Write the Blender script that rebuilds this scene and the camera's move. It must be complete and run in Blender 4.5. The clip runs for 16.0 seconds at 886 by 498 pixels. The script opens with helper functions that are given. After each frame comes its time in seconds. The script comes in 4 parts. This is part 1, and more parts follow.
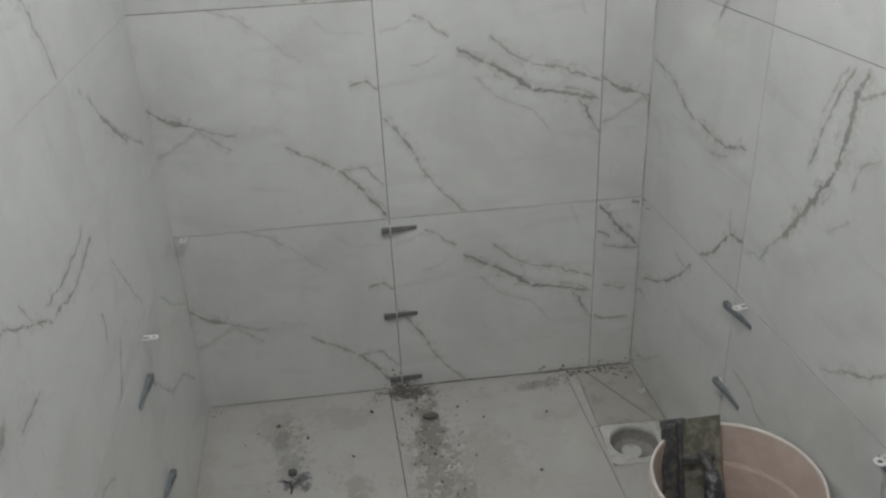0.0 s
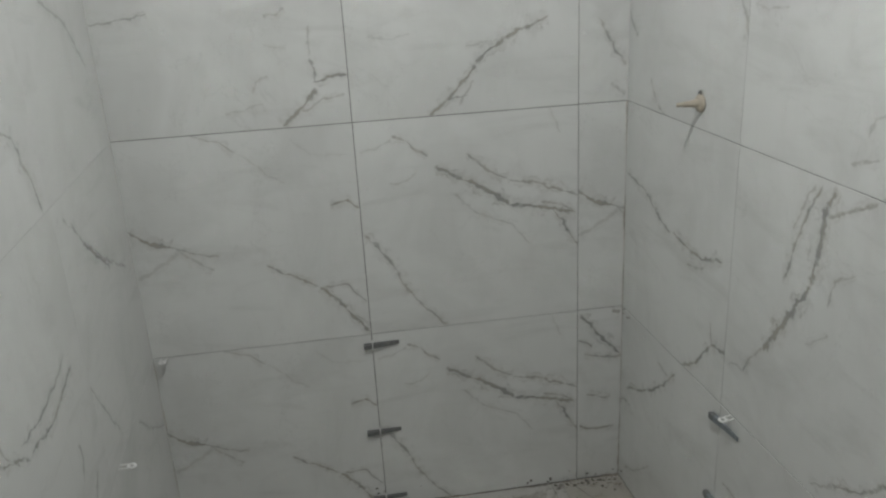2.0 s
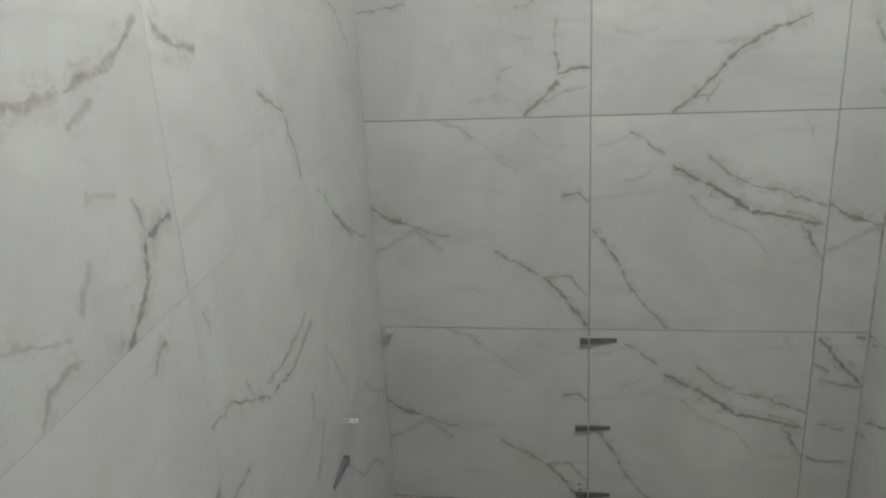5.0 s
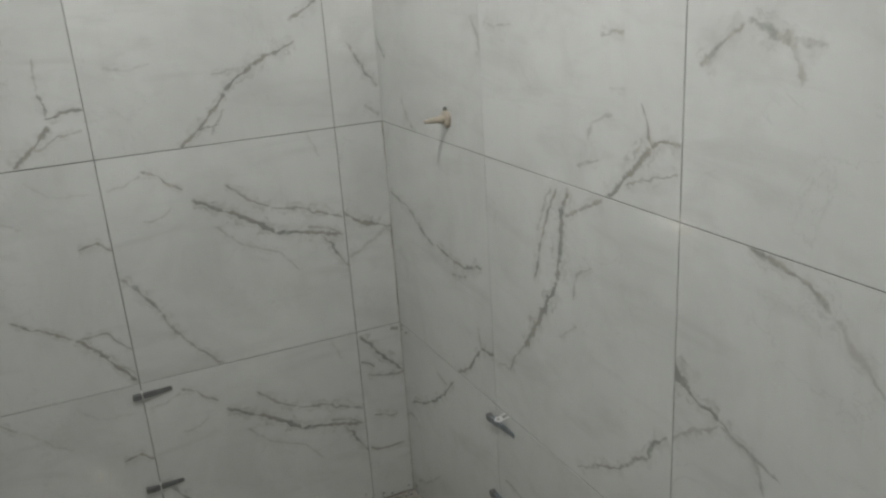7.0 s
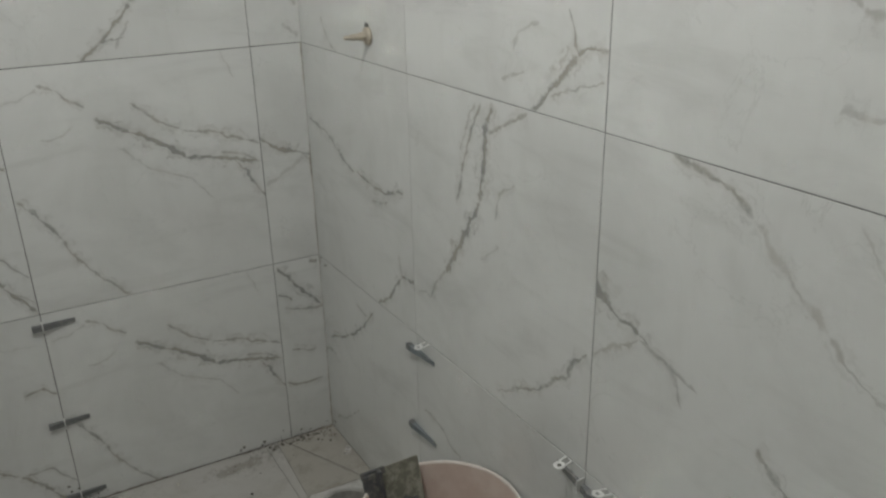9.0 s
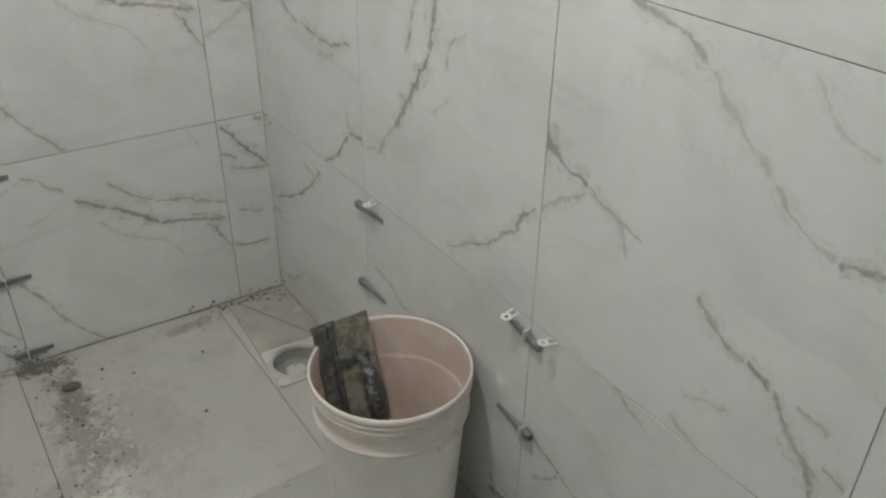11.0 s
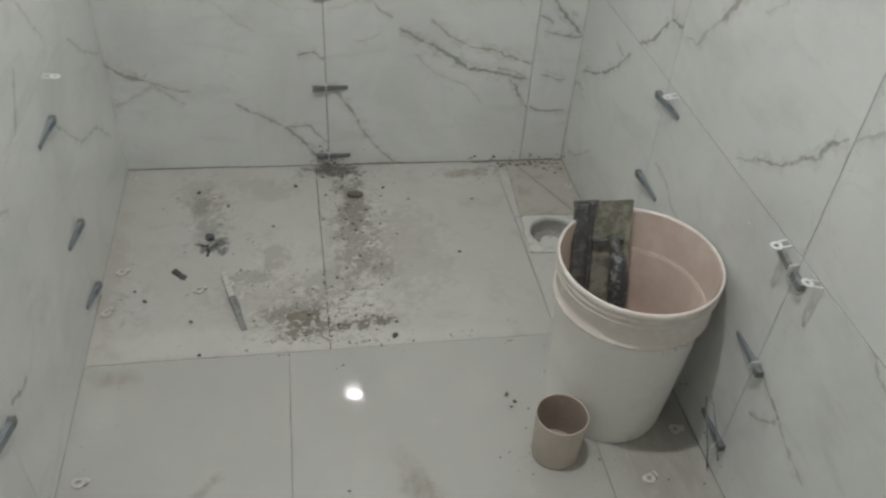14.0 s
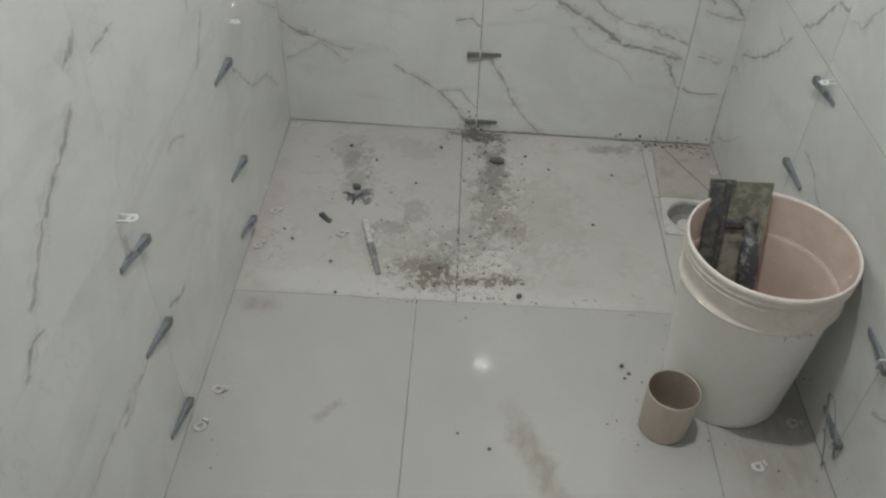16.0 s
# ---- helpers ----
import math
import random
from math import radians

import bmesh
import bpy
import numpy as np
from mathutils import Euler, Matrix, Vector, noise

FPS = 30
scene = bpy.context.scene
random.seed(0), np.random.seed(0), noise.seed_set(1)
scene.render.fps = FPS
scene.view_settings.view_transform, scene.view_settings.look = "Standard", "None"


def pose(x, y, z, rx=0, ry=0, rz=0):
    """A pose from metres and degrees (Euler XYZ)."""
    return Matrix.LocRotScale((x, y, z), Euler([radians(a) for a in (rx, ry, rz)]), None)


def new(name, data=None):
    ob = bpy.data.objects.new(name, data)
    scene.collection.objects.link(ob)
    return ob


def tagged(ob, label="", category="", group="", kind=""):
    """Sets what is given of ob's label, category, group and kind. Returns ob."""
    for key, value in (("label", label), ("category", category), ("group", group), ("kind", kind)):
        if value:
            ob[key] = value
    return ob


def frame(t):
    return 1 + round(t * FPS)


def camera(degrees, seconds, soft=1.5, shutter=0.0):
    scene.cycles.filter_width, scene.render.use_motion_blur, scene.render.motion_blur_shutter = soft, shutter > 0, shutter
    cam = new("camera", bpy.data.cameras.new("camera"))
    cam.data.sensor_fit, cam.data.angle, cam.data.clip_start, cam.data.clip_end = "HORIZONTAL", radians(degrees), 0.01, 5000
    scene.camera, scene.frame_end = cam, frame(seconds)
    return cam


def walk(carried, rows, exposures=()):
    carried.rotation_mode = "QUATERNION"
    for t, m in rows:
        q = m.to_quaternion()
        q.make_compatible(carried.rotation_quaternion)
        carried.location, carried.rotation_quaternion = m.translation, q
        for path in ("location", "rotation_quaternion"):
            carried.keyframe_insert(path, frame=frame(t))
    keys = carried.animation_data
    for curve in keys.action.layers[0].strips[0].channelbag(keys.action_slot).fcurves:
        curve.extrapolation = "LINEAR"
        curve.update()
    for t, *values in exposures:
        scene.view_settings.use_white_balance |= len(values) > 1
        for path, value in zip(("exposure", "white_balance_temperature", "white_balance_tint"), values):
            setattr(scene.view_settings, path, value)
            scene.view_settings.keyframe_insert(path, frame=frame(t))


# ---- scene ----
# ---- camera ----
cam = camera(57.35, 16.0, soft=2.3, shutter=0.3)
PATH = [
    (0, pose(0.545, -2.097, 1.551, 62.98, 2.45, -6.85)),
    (0.5, pose(0.529, -2.073, 1.575, 65.17, 2.99, -8.27)),
    (1, pose(0.537, -2.077, 1.599, 67.08, 3.32, -9.63)),
    (1.5, pose(0.546, -2.077, 1.603, 68.72, 3.37, -9.77)),
    (2, pose(0.539, -2.090, 1.591, 69.97, 2.99, -8.72)),
    (2.5, pose(0.559, -2.094, 1.588, 70.17, 2.51, -6.22)),
    (2.8, pose(0.556, -2.106, 1.569, 70.82, 3.12, 3.69)),
    (3, pose(0.529, -2.108, 1.568, 71.22, 3.65, 9.09)),
    (3.1, pose(0.490, -2.115, 1.563, 71.41, 3.40, 10.74)),
    (3.2, pose(0.485, -2.117, 1.561, 71.46, 3.04, 12.44)),
    (5.3, pose(0.539, -2.112, 1.583, 70.54, 2.96, 5.52)),
    (5.5, pose(0.530, -2.118, 1.566, 70.92, 2.33, -1.06)),
    (6, pose(0.570, -2.124, 1.576, 71.06, 2.32, -11.89)),
    (6.5, pose(0.593, -2.099, 1.563, 70.93, 2.62, -21.54)),
    (7, pose(0.601, -2.103, 1.573, 71.06, 3.57, -24.34)),
    (7.5, pose(0.623, -2.106, 1.561, 70.79, 3.72, -28.19)),
    (8, pose(0.617, -2.102, 1.557, 70.41, 2.82, -28.50)),
    (8.2, pose(0.621, -2.088, 1.543, 70.12, 2.45, -28.64)),
    (10.3, pose(0.599, -2.077, 1.470, 62.17, -0.51, -30.21)),
    (10.5, pose(0.603, -2.069, 1.469, 61.30, -0.33, -31.11)),
    (11, pose(0.615, -2.077, 1.461, 58.39, -0.65, -32.37)),
    (11.5, pose(0.602, -2.073, 1.456, 56.46, -2.36, -33.28)),
    (12, pose(0.564, -2.056, 1.442, 54.49, -5.65, -28.23)),
    (12.5, pose(0.544, -2.053, 1.437, 52.85, -5.35, -23.80)),
    (13, pose(0.547, -2.057, 1.440, 51.15, -5.50, -21.33)),
    (13.5, pose(0.565, -2.079, 1.445, 50.66, -3.90, -15.66)),
    (14, pose(0.613, -2.118, 1.437, 50.04, -3.13, -7.15)),
    (14.5, pose(0.649, -2.138, 1.428, 49.28, -1.89, -1.51)),
    (15, pose(0.654, -2.167, 1.425, 49.05, -2.57, 4.17)),
    (15.5, pose(0.637, -2.184, 1.432, 48.41, -3.30, 6.75)),
    (16, pose(0.642, -2.205, 1.434, 48.58, -1.23, 4.61)),
]
EXPOSURES = [(0.0, -0.10, 6350, 13), (1.0, -0.27, 6390, 11), (2.5, -0.30, 6420, 10), (5.5, -0.30, 6550, 11), (8.2, -0.37, 6550, 10), (10.3, 0.07, 6620, 10), (12.0, 0.24, 6600, 10), (14.0, 0.36, 6470, 10), (16.0, 0.37, 6450, 10)]
walk(cam, PATH, EXPOSURES)

# ---- light: one round ceiling lamp in a closed, tiled room ----
ROOM_H = 2.5
LAMP = (0.690, -1.149)
LAMP_POWER = 1215.0
scene.cycles.sample_clamp_indirect = 250.0
world = bpy.data.worlds.new("room_world")
scene.world = world
world.use_nodes = True
world.node_tree.nodes["Background"].inputs["Color"].default_value = (0.9, 0.95, 1.0, 1)
world.node_tree.nodes["Background"].inputs["Strength"].default_value = 0.02

# ---- plan ----
T = 0.605            # tile module
GAP = 0.0020         # joint
W = 1.343            # width along the back wall
KL, KR = 0.0410, 0.0350   # the side walls stand slightly out of square
H1 = 0.589           # top of the lowest row
ROWS = [(0.0, H1), (H1, H1 + T), (H1 + T, H1 + 2 * T), (H1 + 2 * T, ROOM_H)]
XA = 0.601
R1 = 0.575
L1 = 0.587
DEEP = 3.0           # the wall behind the camera
DOOR = (1.832, 2.62)  # opening in the right wall


def lx(s):
    return KL * s


def rx(s):
    return W + KR * s


# ---- node helpers ----
class Mat:
    """Small writer of node materials."""

    def __init__(self, name):
        self.m = bpy.data.materials.new(name)
        self.m.use_nodes = True
        self.t = self.m.node_tree
        self.n = self.t.nodes
        self.b = self.n["Principled BSDF"]

    def put(self, sock, v):
        if isinstance(v, bpy.types.NodeSocket):
            self.t.links.new(v, sock)
        elif isinstance(v, (tuple, list)) and len(v) == 3 and sock.type == "RGBA":
            sock.default_value = (*v, 1)
        else:
            sock.default_value = v

    def math(self, op, a, b=0.5, c=0.5, clamp=False):
        k = self.n.new("ShaderNodeMath")
        k.operation, k.use_clamp = op, clamp
        for i, v in enumerate((a, b, c)):
            self.put(k.inputs[i], v)
        return k.outputs[0]

    def vec(self, op, a, b=(0, 0, 0)):
        k = self.n.new("ShaderNodeVectorMath")
        k.operation = op
        self.put(k.inputs[0], a)
        self.put(k.inputs[1], b)
        return k.outputs["Value"] if op in ("DOT_PRODUCT", "LENGTH", "DISTANCE") else k.outputs[0]

    def scale(self, a, f):
        k = self.n.new("ShaderNodeVectorMath")
        k.operation = "SCALE"
        self.put(k.inputs[0], a)
        self.put(k.inputs["Scale"], f)
        return k.outputs[0]

    def obj(self):
        return self.n.new("ShaderNodeTexCoord").outputs["Object"]

    def rnd(self):
        return self.n.new("ShaderNodeObjectInfo").outputs["Random"]

    def noise(self, v, scale, detail=4.0, rough=0.55, out="Fac", lac=2.0, dist=0.0):
        k = self.n.new("ShaderNodeTexNoise")
        self.put(k.inputs["Vector"], v)
        for key, val in (("Scale", scale), ("Detail", detail), ("Roughness", rough), ("Lacunarity", lac), ("Distortion", dist)):
            self.put(k.inputs[key], val)
        return k.outputs[out]

    def ramp(self, f, *stops, mode="LINEAR"):
        k = self.n.new("ShaderNodeValToRGB")
        self.put(k.inputs[0], f)
        e = k.color_ramp.elements
        k.color_ramp.interpolation = mode
        while len(e) < len(stops):
            e.new(0.5)
        for el, (p, c) in zip(e, stops):
            el.position = p
            el.color = (*c, 1) if isinstance(c, (tuple, list)) else (c, c, c, 1)
        return k.outputs[0]

    def smooth(self, v, a, b, lo=0.0, hi=1.0):
        k = self.n.new("ShaderNodeMapRange")
        k.interpolation_type = "SMOOTHSTEP"
        for i, q in enumerate((v, a, b, lo, hi)):
            self.put(k.inputs[i], q)
        return k.outputs[0]

    def mix(self, f, a, b):
        k = self.n.new("ShaderNodeMix")
        k.data_type = "RGBA"
        self.put(k.inputs["Factor"], f)
        self.put(k.inputs["A"], a)
        self.put(k.inputs["B"], b)
        return k.outputs["Result"]

    def bump(self, h, strength, dist=0.001):
        k = self.n.new("ShaderNodeBump")
        self.put(k.inputs["Height"], h)
        k.inputs["Strength"].default_value, k.inputs["Distance"].default_value = strength, dist
        self.put(self.b.inputs["Normal"], k.outputs[0])

    def set(self, color=None, rough=None, metal=None, ior=None, spec=None):
        for key, v in (("Base Color", color), ("Roughness", rough), ("Metallic", metal), ("IOR", ior), ("Specular IOR Level", spec)):
            if v is not None:
                self.put(self.b.inputs[key], v)
        return self.m


# ---- materials ----
VEINS = {}


def vein(face, x0, y0, x1, y1, width, strength, *bends):
    """A vein of a printed tile: from (x0, y0) to (x1, y1) in metres right of and below the tile's top left corner,
    bent aside at some parts of its way; width in millimetres."""
    VEINS.setdefault(face, []).append((x0, y0, x1, y1, width * 0.00088, strength, bends))


vein("B12", -0.002, 0.237, 0.101, 0.293, 7, 0.9, (0.28, 0.007))
vein("B12", 0.081, 0.286, 0.225, 0.328, 4, 0.45, (0.48, 0.006))
vein("B12", 0.108, 0.297, 0.203, 0.370, 5, 0.35, (0.41, 0.003))
vein("B12", 0.120, 0.307, -0.001, 0.379, 8, 0.25, (0.46, 0.000))
vein("B12", 0.337, 0.366, 0.478, 0.442, 4, 0.6, (0.45, 0.002))
vein("B12", 0.471, 0.436, 0.601, 0.601, 6, 0.8, (0.39, -0.006), (0.72, -0.002))
vein("B12", 0.478, 0.442, 0.600, 0.506, 4, 0.5, (0.45, -0.030))
vein("B12", 0.539, 0.519, 0.600, 0.571, 4, 0.5, (0.59, 0.000))
vein("B12", 0.520, 0.217, 0.603, 0.229, 4, 0.75, (0.51, -0.017))
vein("B12", 0.188, 0.000, 0.301, 0.057, 4, 0.45, (0.54, -0.011))
vein("B12", 0.301, 0.057, 0.413, 0.144, 4, 0.2, (0.60, 0.003))
vein("B12", 0.434, 0.030, 0.586, 0.082, 3, 0.15, (0.39, 0.027))
vein("B22", 0.099, 0.043, 0.198, 0.106, 5, 0.55, (0.33, -0.006), (0.63, 0.005))
vein("B22", 0.207, 0.130, 0.414, 0.266, 7, 0.95, (0.41, -0.001), (0.76, -0.005))
vein("B22", 0.406, 0.263, 0.607, 0.297, 7, 0.75, (0.32, -0.004), (0.64, 0.004))
vein("B22", 0.518, 0.284, 0.604, 0.411, 5, 0.6, (0.29, -0.018), (0.65, -0.010))
vein("B22", 0.297, 0.102, 0.405, 0.188, 6, 0.5, (0.48, 0.008))
vein("B22", 0.401, 0.186, 0.608, 0.256, 6, 0.55, (0.44, -0.010), (0.71, -0.007))
vein("B22", 0.494, 0.260, 0.607, 0.300, 4, 0.45, (0.49, -0.006))
vein("B22", 0.245, 0.205, 0.470, 0.385, 4, 0.3, (0.35, 0.007), (0.73, -0.018))
vein("B22", 0.004, 0.306, 0.089, 0.422, 6, 0.55, (0.63, -0.004))
vein("B22", 0.086, 0.415, 0.228, 0.605, 5, 0.5, (0.30, 0.017), (0.66, 0.017))
vein("B22", 0.009, 0.079, 0.103, 0.053, 3, 0.25, (0.53, 0.006))
vein("B22", 0.080, 0.172, 0.166, 0.147, 3, 0.3, (0.51, 0.009))
vein("B22", 0.523, -0.002, 0.553, 0.076, 3, 0.2, (0.50, -0.000))
vein("B13", 0.421, 0.604, 0.521, 0.511, 6, 0.85, (0.50, 0.002))
vein("B13", 0.511, 0.502, 0.603, 0.479, 4, 0.75, (0.39, -0.008))
vein("B13", 0.511, 0.430, 0.522, 0.502, 4, 0.6, (0.42, -0.000))
vein("B13", 0.471, 0.569, 0.592, 0.530, 4, 0.4, (0.52, -0.009))
vein("B13", 0.284, 0.563, 0.392, 0.537, 4, 0.25, (0.46, 0.000))
vein("B13", 0.358, 0.513, 0.401, 0.473, 5, 0.3, (0.51, -0.012))
vein("B13", -0.004, 0.322, 0.142, 0.299, 4, 0.5, (0.35, 0.004), (0.73, 0.012))
vein("B13", 0.405, 0.331, 0.464, 0.314, 5, 0.35, (0.48, 0.005))
vein("B13", 0.516, 0.350, 0.511, 0.430, 3, 0.35, (0.49, 0.001))
vein("B13", 0.402, 0.392, 0.457, 0.412, 4, 0.25, (0.54, 0.002))
vein("B23", 0.195, 0.607, 0.328, 0.474, 6, 0.75, (0.44, 0.011), (0.80, 0.009))
vein("B23", 0.322, 0.479, 0.528, 0.369, 7, 0.7, (0.34, -0.011), (0.69, -0.008))
vein("B23", 0.249, 0.561, 0.313, 0.556, 4, 0.5, (0.40, 0.003))
vein("B23", 0.286, 0.583, 0.322, 0.517, 5, 0.35, (0.45, 0.001))
vein("B23", 0.305, 0.436, 0.393, 0.426, 4, 0.25, (0.60, -0.007))
vein("B23", 0.052, 0.393, 0.171, 0.395, 4, 0.2, (0.52, 0.008))
vein("B23", 0.510, 0.319, 0.595, 0.271, 6, 0.6, (0.42, 0.004))
vein("B33", 0.050, 0.382, 0.131, 0.513, 6, 0.5, (0.32, -0.006), (0.73, 0.003))
vein("B33", 0.090, 0.558, 0.132, 0.584, 6, 0.3, (0.58, 0.002))
vein("B31", 0.006, 0.009, 0.135, 0.159, 6, 0.8, (0.35, 0.002))
vein("B31", 0.006, 0.094, 0.046, 0.123, 4, 0.7, (0.47, -0.003))
vein("B31", 0.018, 0.145, 0.139, 0.163, 5, 0.5, (0.44, 0.004))
vein("B31", 0.025, 0.282, 0.108, 0.300, 5, 0.7, (0.47, 0.004))
vein("B31", 0.007, 0.388, 0.124, 0.404, 4, 0.75, (0.26, 0.013), (0.65, 0.007))
vein("B31", 0.102, 0.011, 0.133, 0.019, 7, 0.6, (0.59, 0.005))
vein("R12", 0.030, 0.194, 0.331, 0.286, 6, 0.5, (0.50, -0.016), (0.76, 0.003))
vein("R12", 0.322, 0.284, 0.578, 0.266, 6, 0.6, (0.42, 0.020), (0.66, 0.017))
vein("R12", 0.408, 0.337, 0.493, 0.313, 4, 0.4, (0.47, 0.003))
vein("R12", 0.531, 0.429, 0.545, 0.486, 3, 0.5, (0.57, -0.001))
vein("R12", 0.326, 0.679, 0.545, 0.484, 5, 0.75, (0.43, 0.004), (0.72, 0.012))
vein("R12", 0.539, 0.485, 0.623, 0.472, 5, 0.75, (0.47, 0.001))
vein("R11", 0.266, 0.061, 0.333, 0.071, 3, 0.45, (0.41, -0.004))
vein("R13", 0.212, 0.583, 0.255, 0.609, 3, 0.35, (0.43, 0.001))
vein("R11", 0.069, 0.253, 0.384, 0.032, 5, 0.7, (0.23, 0.015), (0.51, 0.028), (0.79, 0.019))
vein("R11", -0.004, 0.339, 0.114, 0.286, 6, 0.4, (0.57, -0.013))
vein("R11", 0.070, 0.535, 0.246, 0.409, 4, 0.35, (0.49, 0.011))
vein("R13", 0.022, 0.360, 0.091, 0.433, 6, 0.4, (0.52, 0.006))
vein("R13", 0.212, 0.583, 0.169, 0.531, 5, 0.35, (0.50, -0.000))
vein("R22", 0.311, 0.004, 0.265, 0.207, 9, 0.75, (0.30, 0.005), (0.63, -0.001))
vein("R22", 0.270, 0.200, 0.140, 0.396, 8, 0.95, (0.32, -0.005), (0.73, -0.007))
vein("R22", 0.277, 0.010, 0.188, 0.231, 5, 0.6, (0.30, 0.007), (0.66, 0.008))
vein("R22", 0.257, 0.016, 0.204, 0.118, 4, 0.35, (0.50, 0.002))
vein("R22", 0.388, 0.137, 0.322, 0.224, 4, 0.4, (0.49, 0.020))
vein("R22", 0.297, 0.065, 0.422, 0.007, 5, 0.55, (0.44, 0.001))
vein("R22", 0.141, 0.388, 0.073, 0.481, 5, 0.5, (0.58, 0.005))
vein("R22", 0.015, 0.494, 0.073, 0.477, 3, 0.4, (0.62, -0.010))
vein("R22", 0.594, 0.379, 0.560, 0.409, 6, 0.65, (0.59, -0.000))
vein("R22", 0.567, 0.400, 0.495, 0.486, 6, 0.6, (0.46, -0.010))
vein("R22", 0.503, 0.482, 0.388, 0.549, 5, 0.55, (0.51, -0.004))
vein("R22", 0.419, 0.525, 0.325, 0.589, 5, 0.4, (0.42, -0.005))
vein("R22", 0.268, 0.321, 0.339, 0.271, 3, 0.3, (0.62, -0.004))
vein("R23", 0.422, 0.610, 0.536, 0.497, 7, 0.85, (0.39, 0.005), (0.58, 0.007))
vein("R23", 0.530, 0.497, 0.605, 0.484, 6, 0.75, (0.45, -0.003))
vein("R23", 0.512, 0.434, 0.536, 0.497, 4, 0.6, (0.39, 0.001))
vein("R23", 0.470, 0.579, 0.601, 0.530, 4, 0.45, (0.51, -0.004))
vein("R23", 0.341, 0.569, 0.409, 0.545, 5, 0.35, (0.53, -0.002))
vein("R23", 0.369, 0.520, 0.444, 0.463, 5, 0.3, (0.37, -0.019))
vein("R23", 0.411, 0.336, 0.473, 0.328, 5, 0.4, (0.50, -0.001))
vein("R23", 0.019, 0.331, 0.133, 0.327, 4, 0.3, (0.51, 0.003))
vein("R23", 0.431, 0.415, 0.475, 0.417, 3, 0.25, (0.50, -0.000))
vein("R13", 0.571, 0.313, 0.611, 0.413, 6, 0.4, (0.47, -0.007))
vein("R21", 0.026, 0.192, 0.199, 0.235, 4, 0.45, (0.43, -0.017), (0.67, 0.000))
vein("R31", 0.192, -0.006, 0.289, 0.047, 4, 0.45, (0.32, -0.001), (0.70, -0.002))
vein("R31", 0.005, 0.247, 0.114, 0.288, 6, 0.65, (0.45, 0.004))
vein("R31", 0.110, 0.287, 0.228, 0.326, 6, 0.45, (0.50, 0.006))
vein("R31", 0.037, 0.360, 0.111, 0.295, 5, 0.40, (0.40, 0.005))
vein("R32", -0.010, 0.237, 0.031, 0.269, 12, 0.8, (0.47, 0.005))
vein("R32", 0.024, 0.266, 0.104, 0.290, 7, 0.7, (0.48, 0.008))
vein("R32", 0.098, 0.288, 0.222, 0.334, 5, 0.45, (0.28, 0.006), (0.61, -0.001))
vein("R32", 0.100, 0.301, 0.192, 0.369, 6, 0.35, (0.57, -0.027))
vein("R32", 0.106, 0.299, -0.003, 0.379, 5, 0.4, (0.45, 0.007))
vein("R32", 0.133, 0.000, 0.276, 0.053, 6, 0.55, (0.50, -0.009), (0.73, -0.013))
vein("R32", 0.276, 0.053, 0.396, 0.156, 6, 0.3, (0.42, 0.006), (0.73, 0.002))
vein("R32", 0.392, 0.154, 0.497, 0.214, 5, 0.35, (0.37, 0.014), (0.72, 0.016))
vein("R32", 0.494, 0.215, 0.550, 0.206, 6, 0.75, (0.39, -0.000), (0.68, 0.000))
vein("R32", 0.322, 0.359, 0.417, 0.411, 6, 0.5, (0.34, 0.008), (0.74, 0.009))
vein("R32", 0.414, 0.408, 0.458, 0.434, 7, 0.65, (0.74, -0.007))
vein("R32", 0.462, 0.424, 0.550, 0.512, 8, 0.5, (0.43, 0.014), (0.75, 0.007))
vein("R32", 0.520, 0.493, 0.583, 0.588, 6, 0.6, (0.38, 0.001), (0.80, 0.003))
vein("R32", 0.492, 0.425, 0.551, 0.441, 7, 0.35, (0.51, -0.003))
vein("R32", 0.551, 0.485, 0.588, 0.499, 5, 0.5, (0.46, -0.000))
vein("R32", 0.406, 0.020, 0.510, 0.091, 4, 0.25, (0.35, 0.012), (0.74, 0.011))
vein("R32", 0.333, 0.531, 0.410, 0.505, 5, 0.3, (0.53, -0.005))
vein("R32", 0.314, 0.575, 0.408, 0.612, 5, 0.3, (0.51, 0.000))
vein("R33", 0.113, 0.314, 0.028, 0.376, 8, 0.5, (0.31, 0.006), (0.68, 0.005))
vein("R33", 0.113, 0.311, 0.184, 0.333, 8, 0.5, (0.60, -0.000))
vein("R33", 0.181, 0.330, 0.204, 0.386, 6, 0.4, (0.43, -0.003))
vein("R33", 0.133, 0.319, 0.232, 0.333, 5, 0.4, (0.47, 0.002))
vein("R33", 0.328, 0.361, 0.367, 0.400, 6, 0.5, (0.47, 0.002))
vein("R33", 0.366, 0.400, 0.412, 0.406, 7, 0.4, (0.47, 0.003))
vein("R33", 0.358, 0.503, 0.418, 0.508, 7, 0.3, (0.47, 0.005))
vein("L12", 0.153, 0.113, 0.345, 0.245, 6, 0.7, (0.35, 0.005))
vein("L12", 0.056, 0.034, 0.145, 0.091, 4, 0.3, (0.44, 0.006))
vein("L12", 0.097, 0.053, 0.506, 0.303, 6, 0.45, (0.21, 0.023), (0.54, 0.027))
vein("L22", 0.530, 0.276, 0.248, 0.289, 5, 0.55, (0.28, -0.014), (0.57, -0.024))
vein("L22", 0.252, 0.295, -0.012, 0.204, 5, 0.6, (0.38, 0.011), (0.71, 0.023))
vein("L22", 0.142, 0.205, 0.205, 0.285, 4, 0.4, (0.45, 0.004))
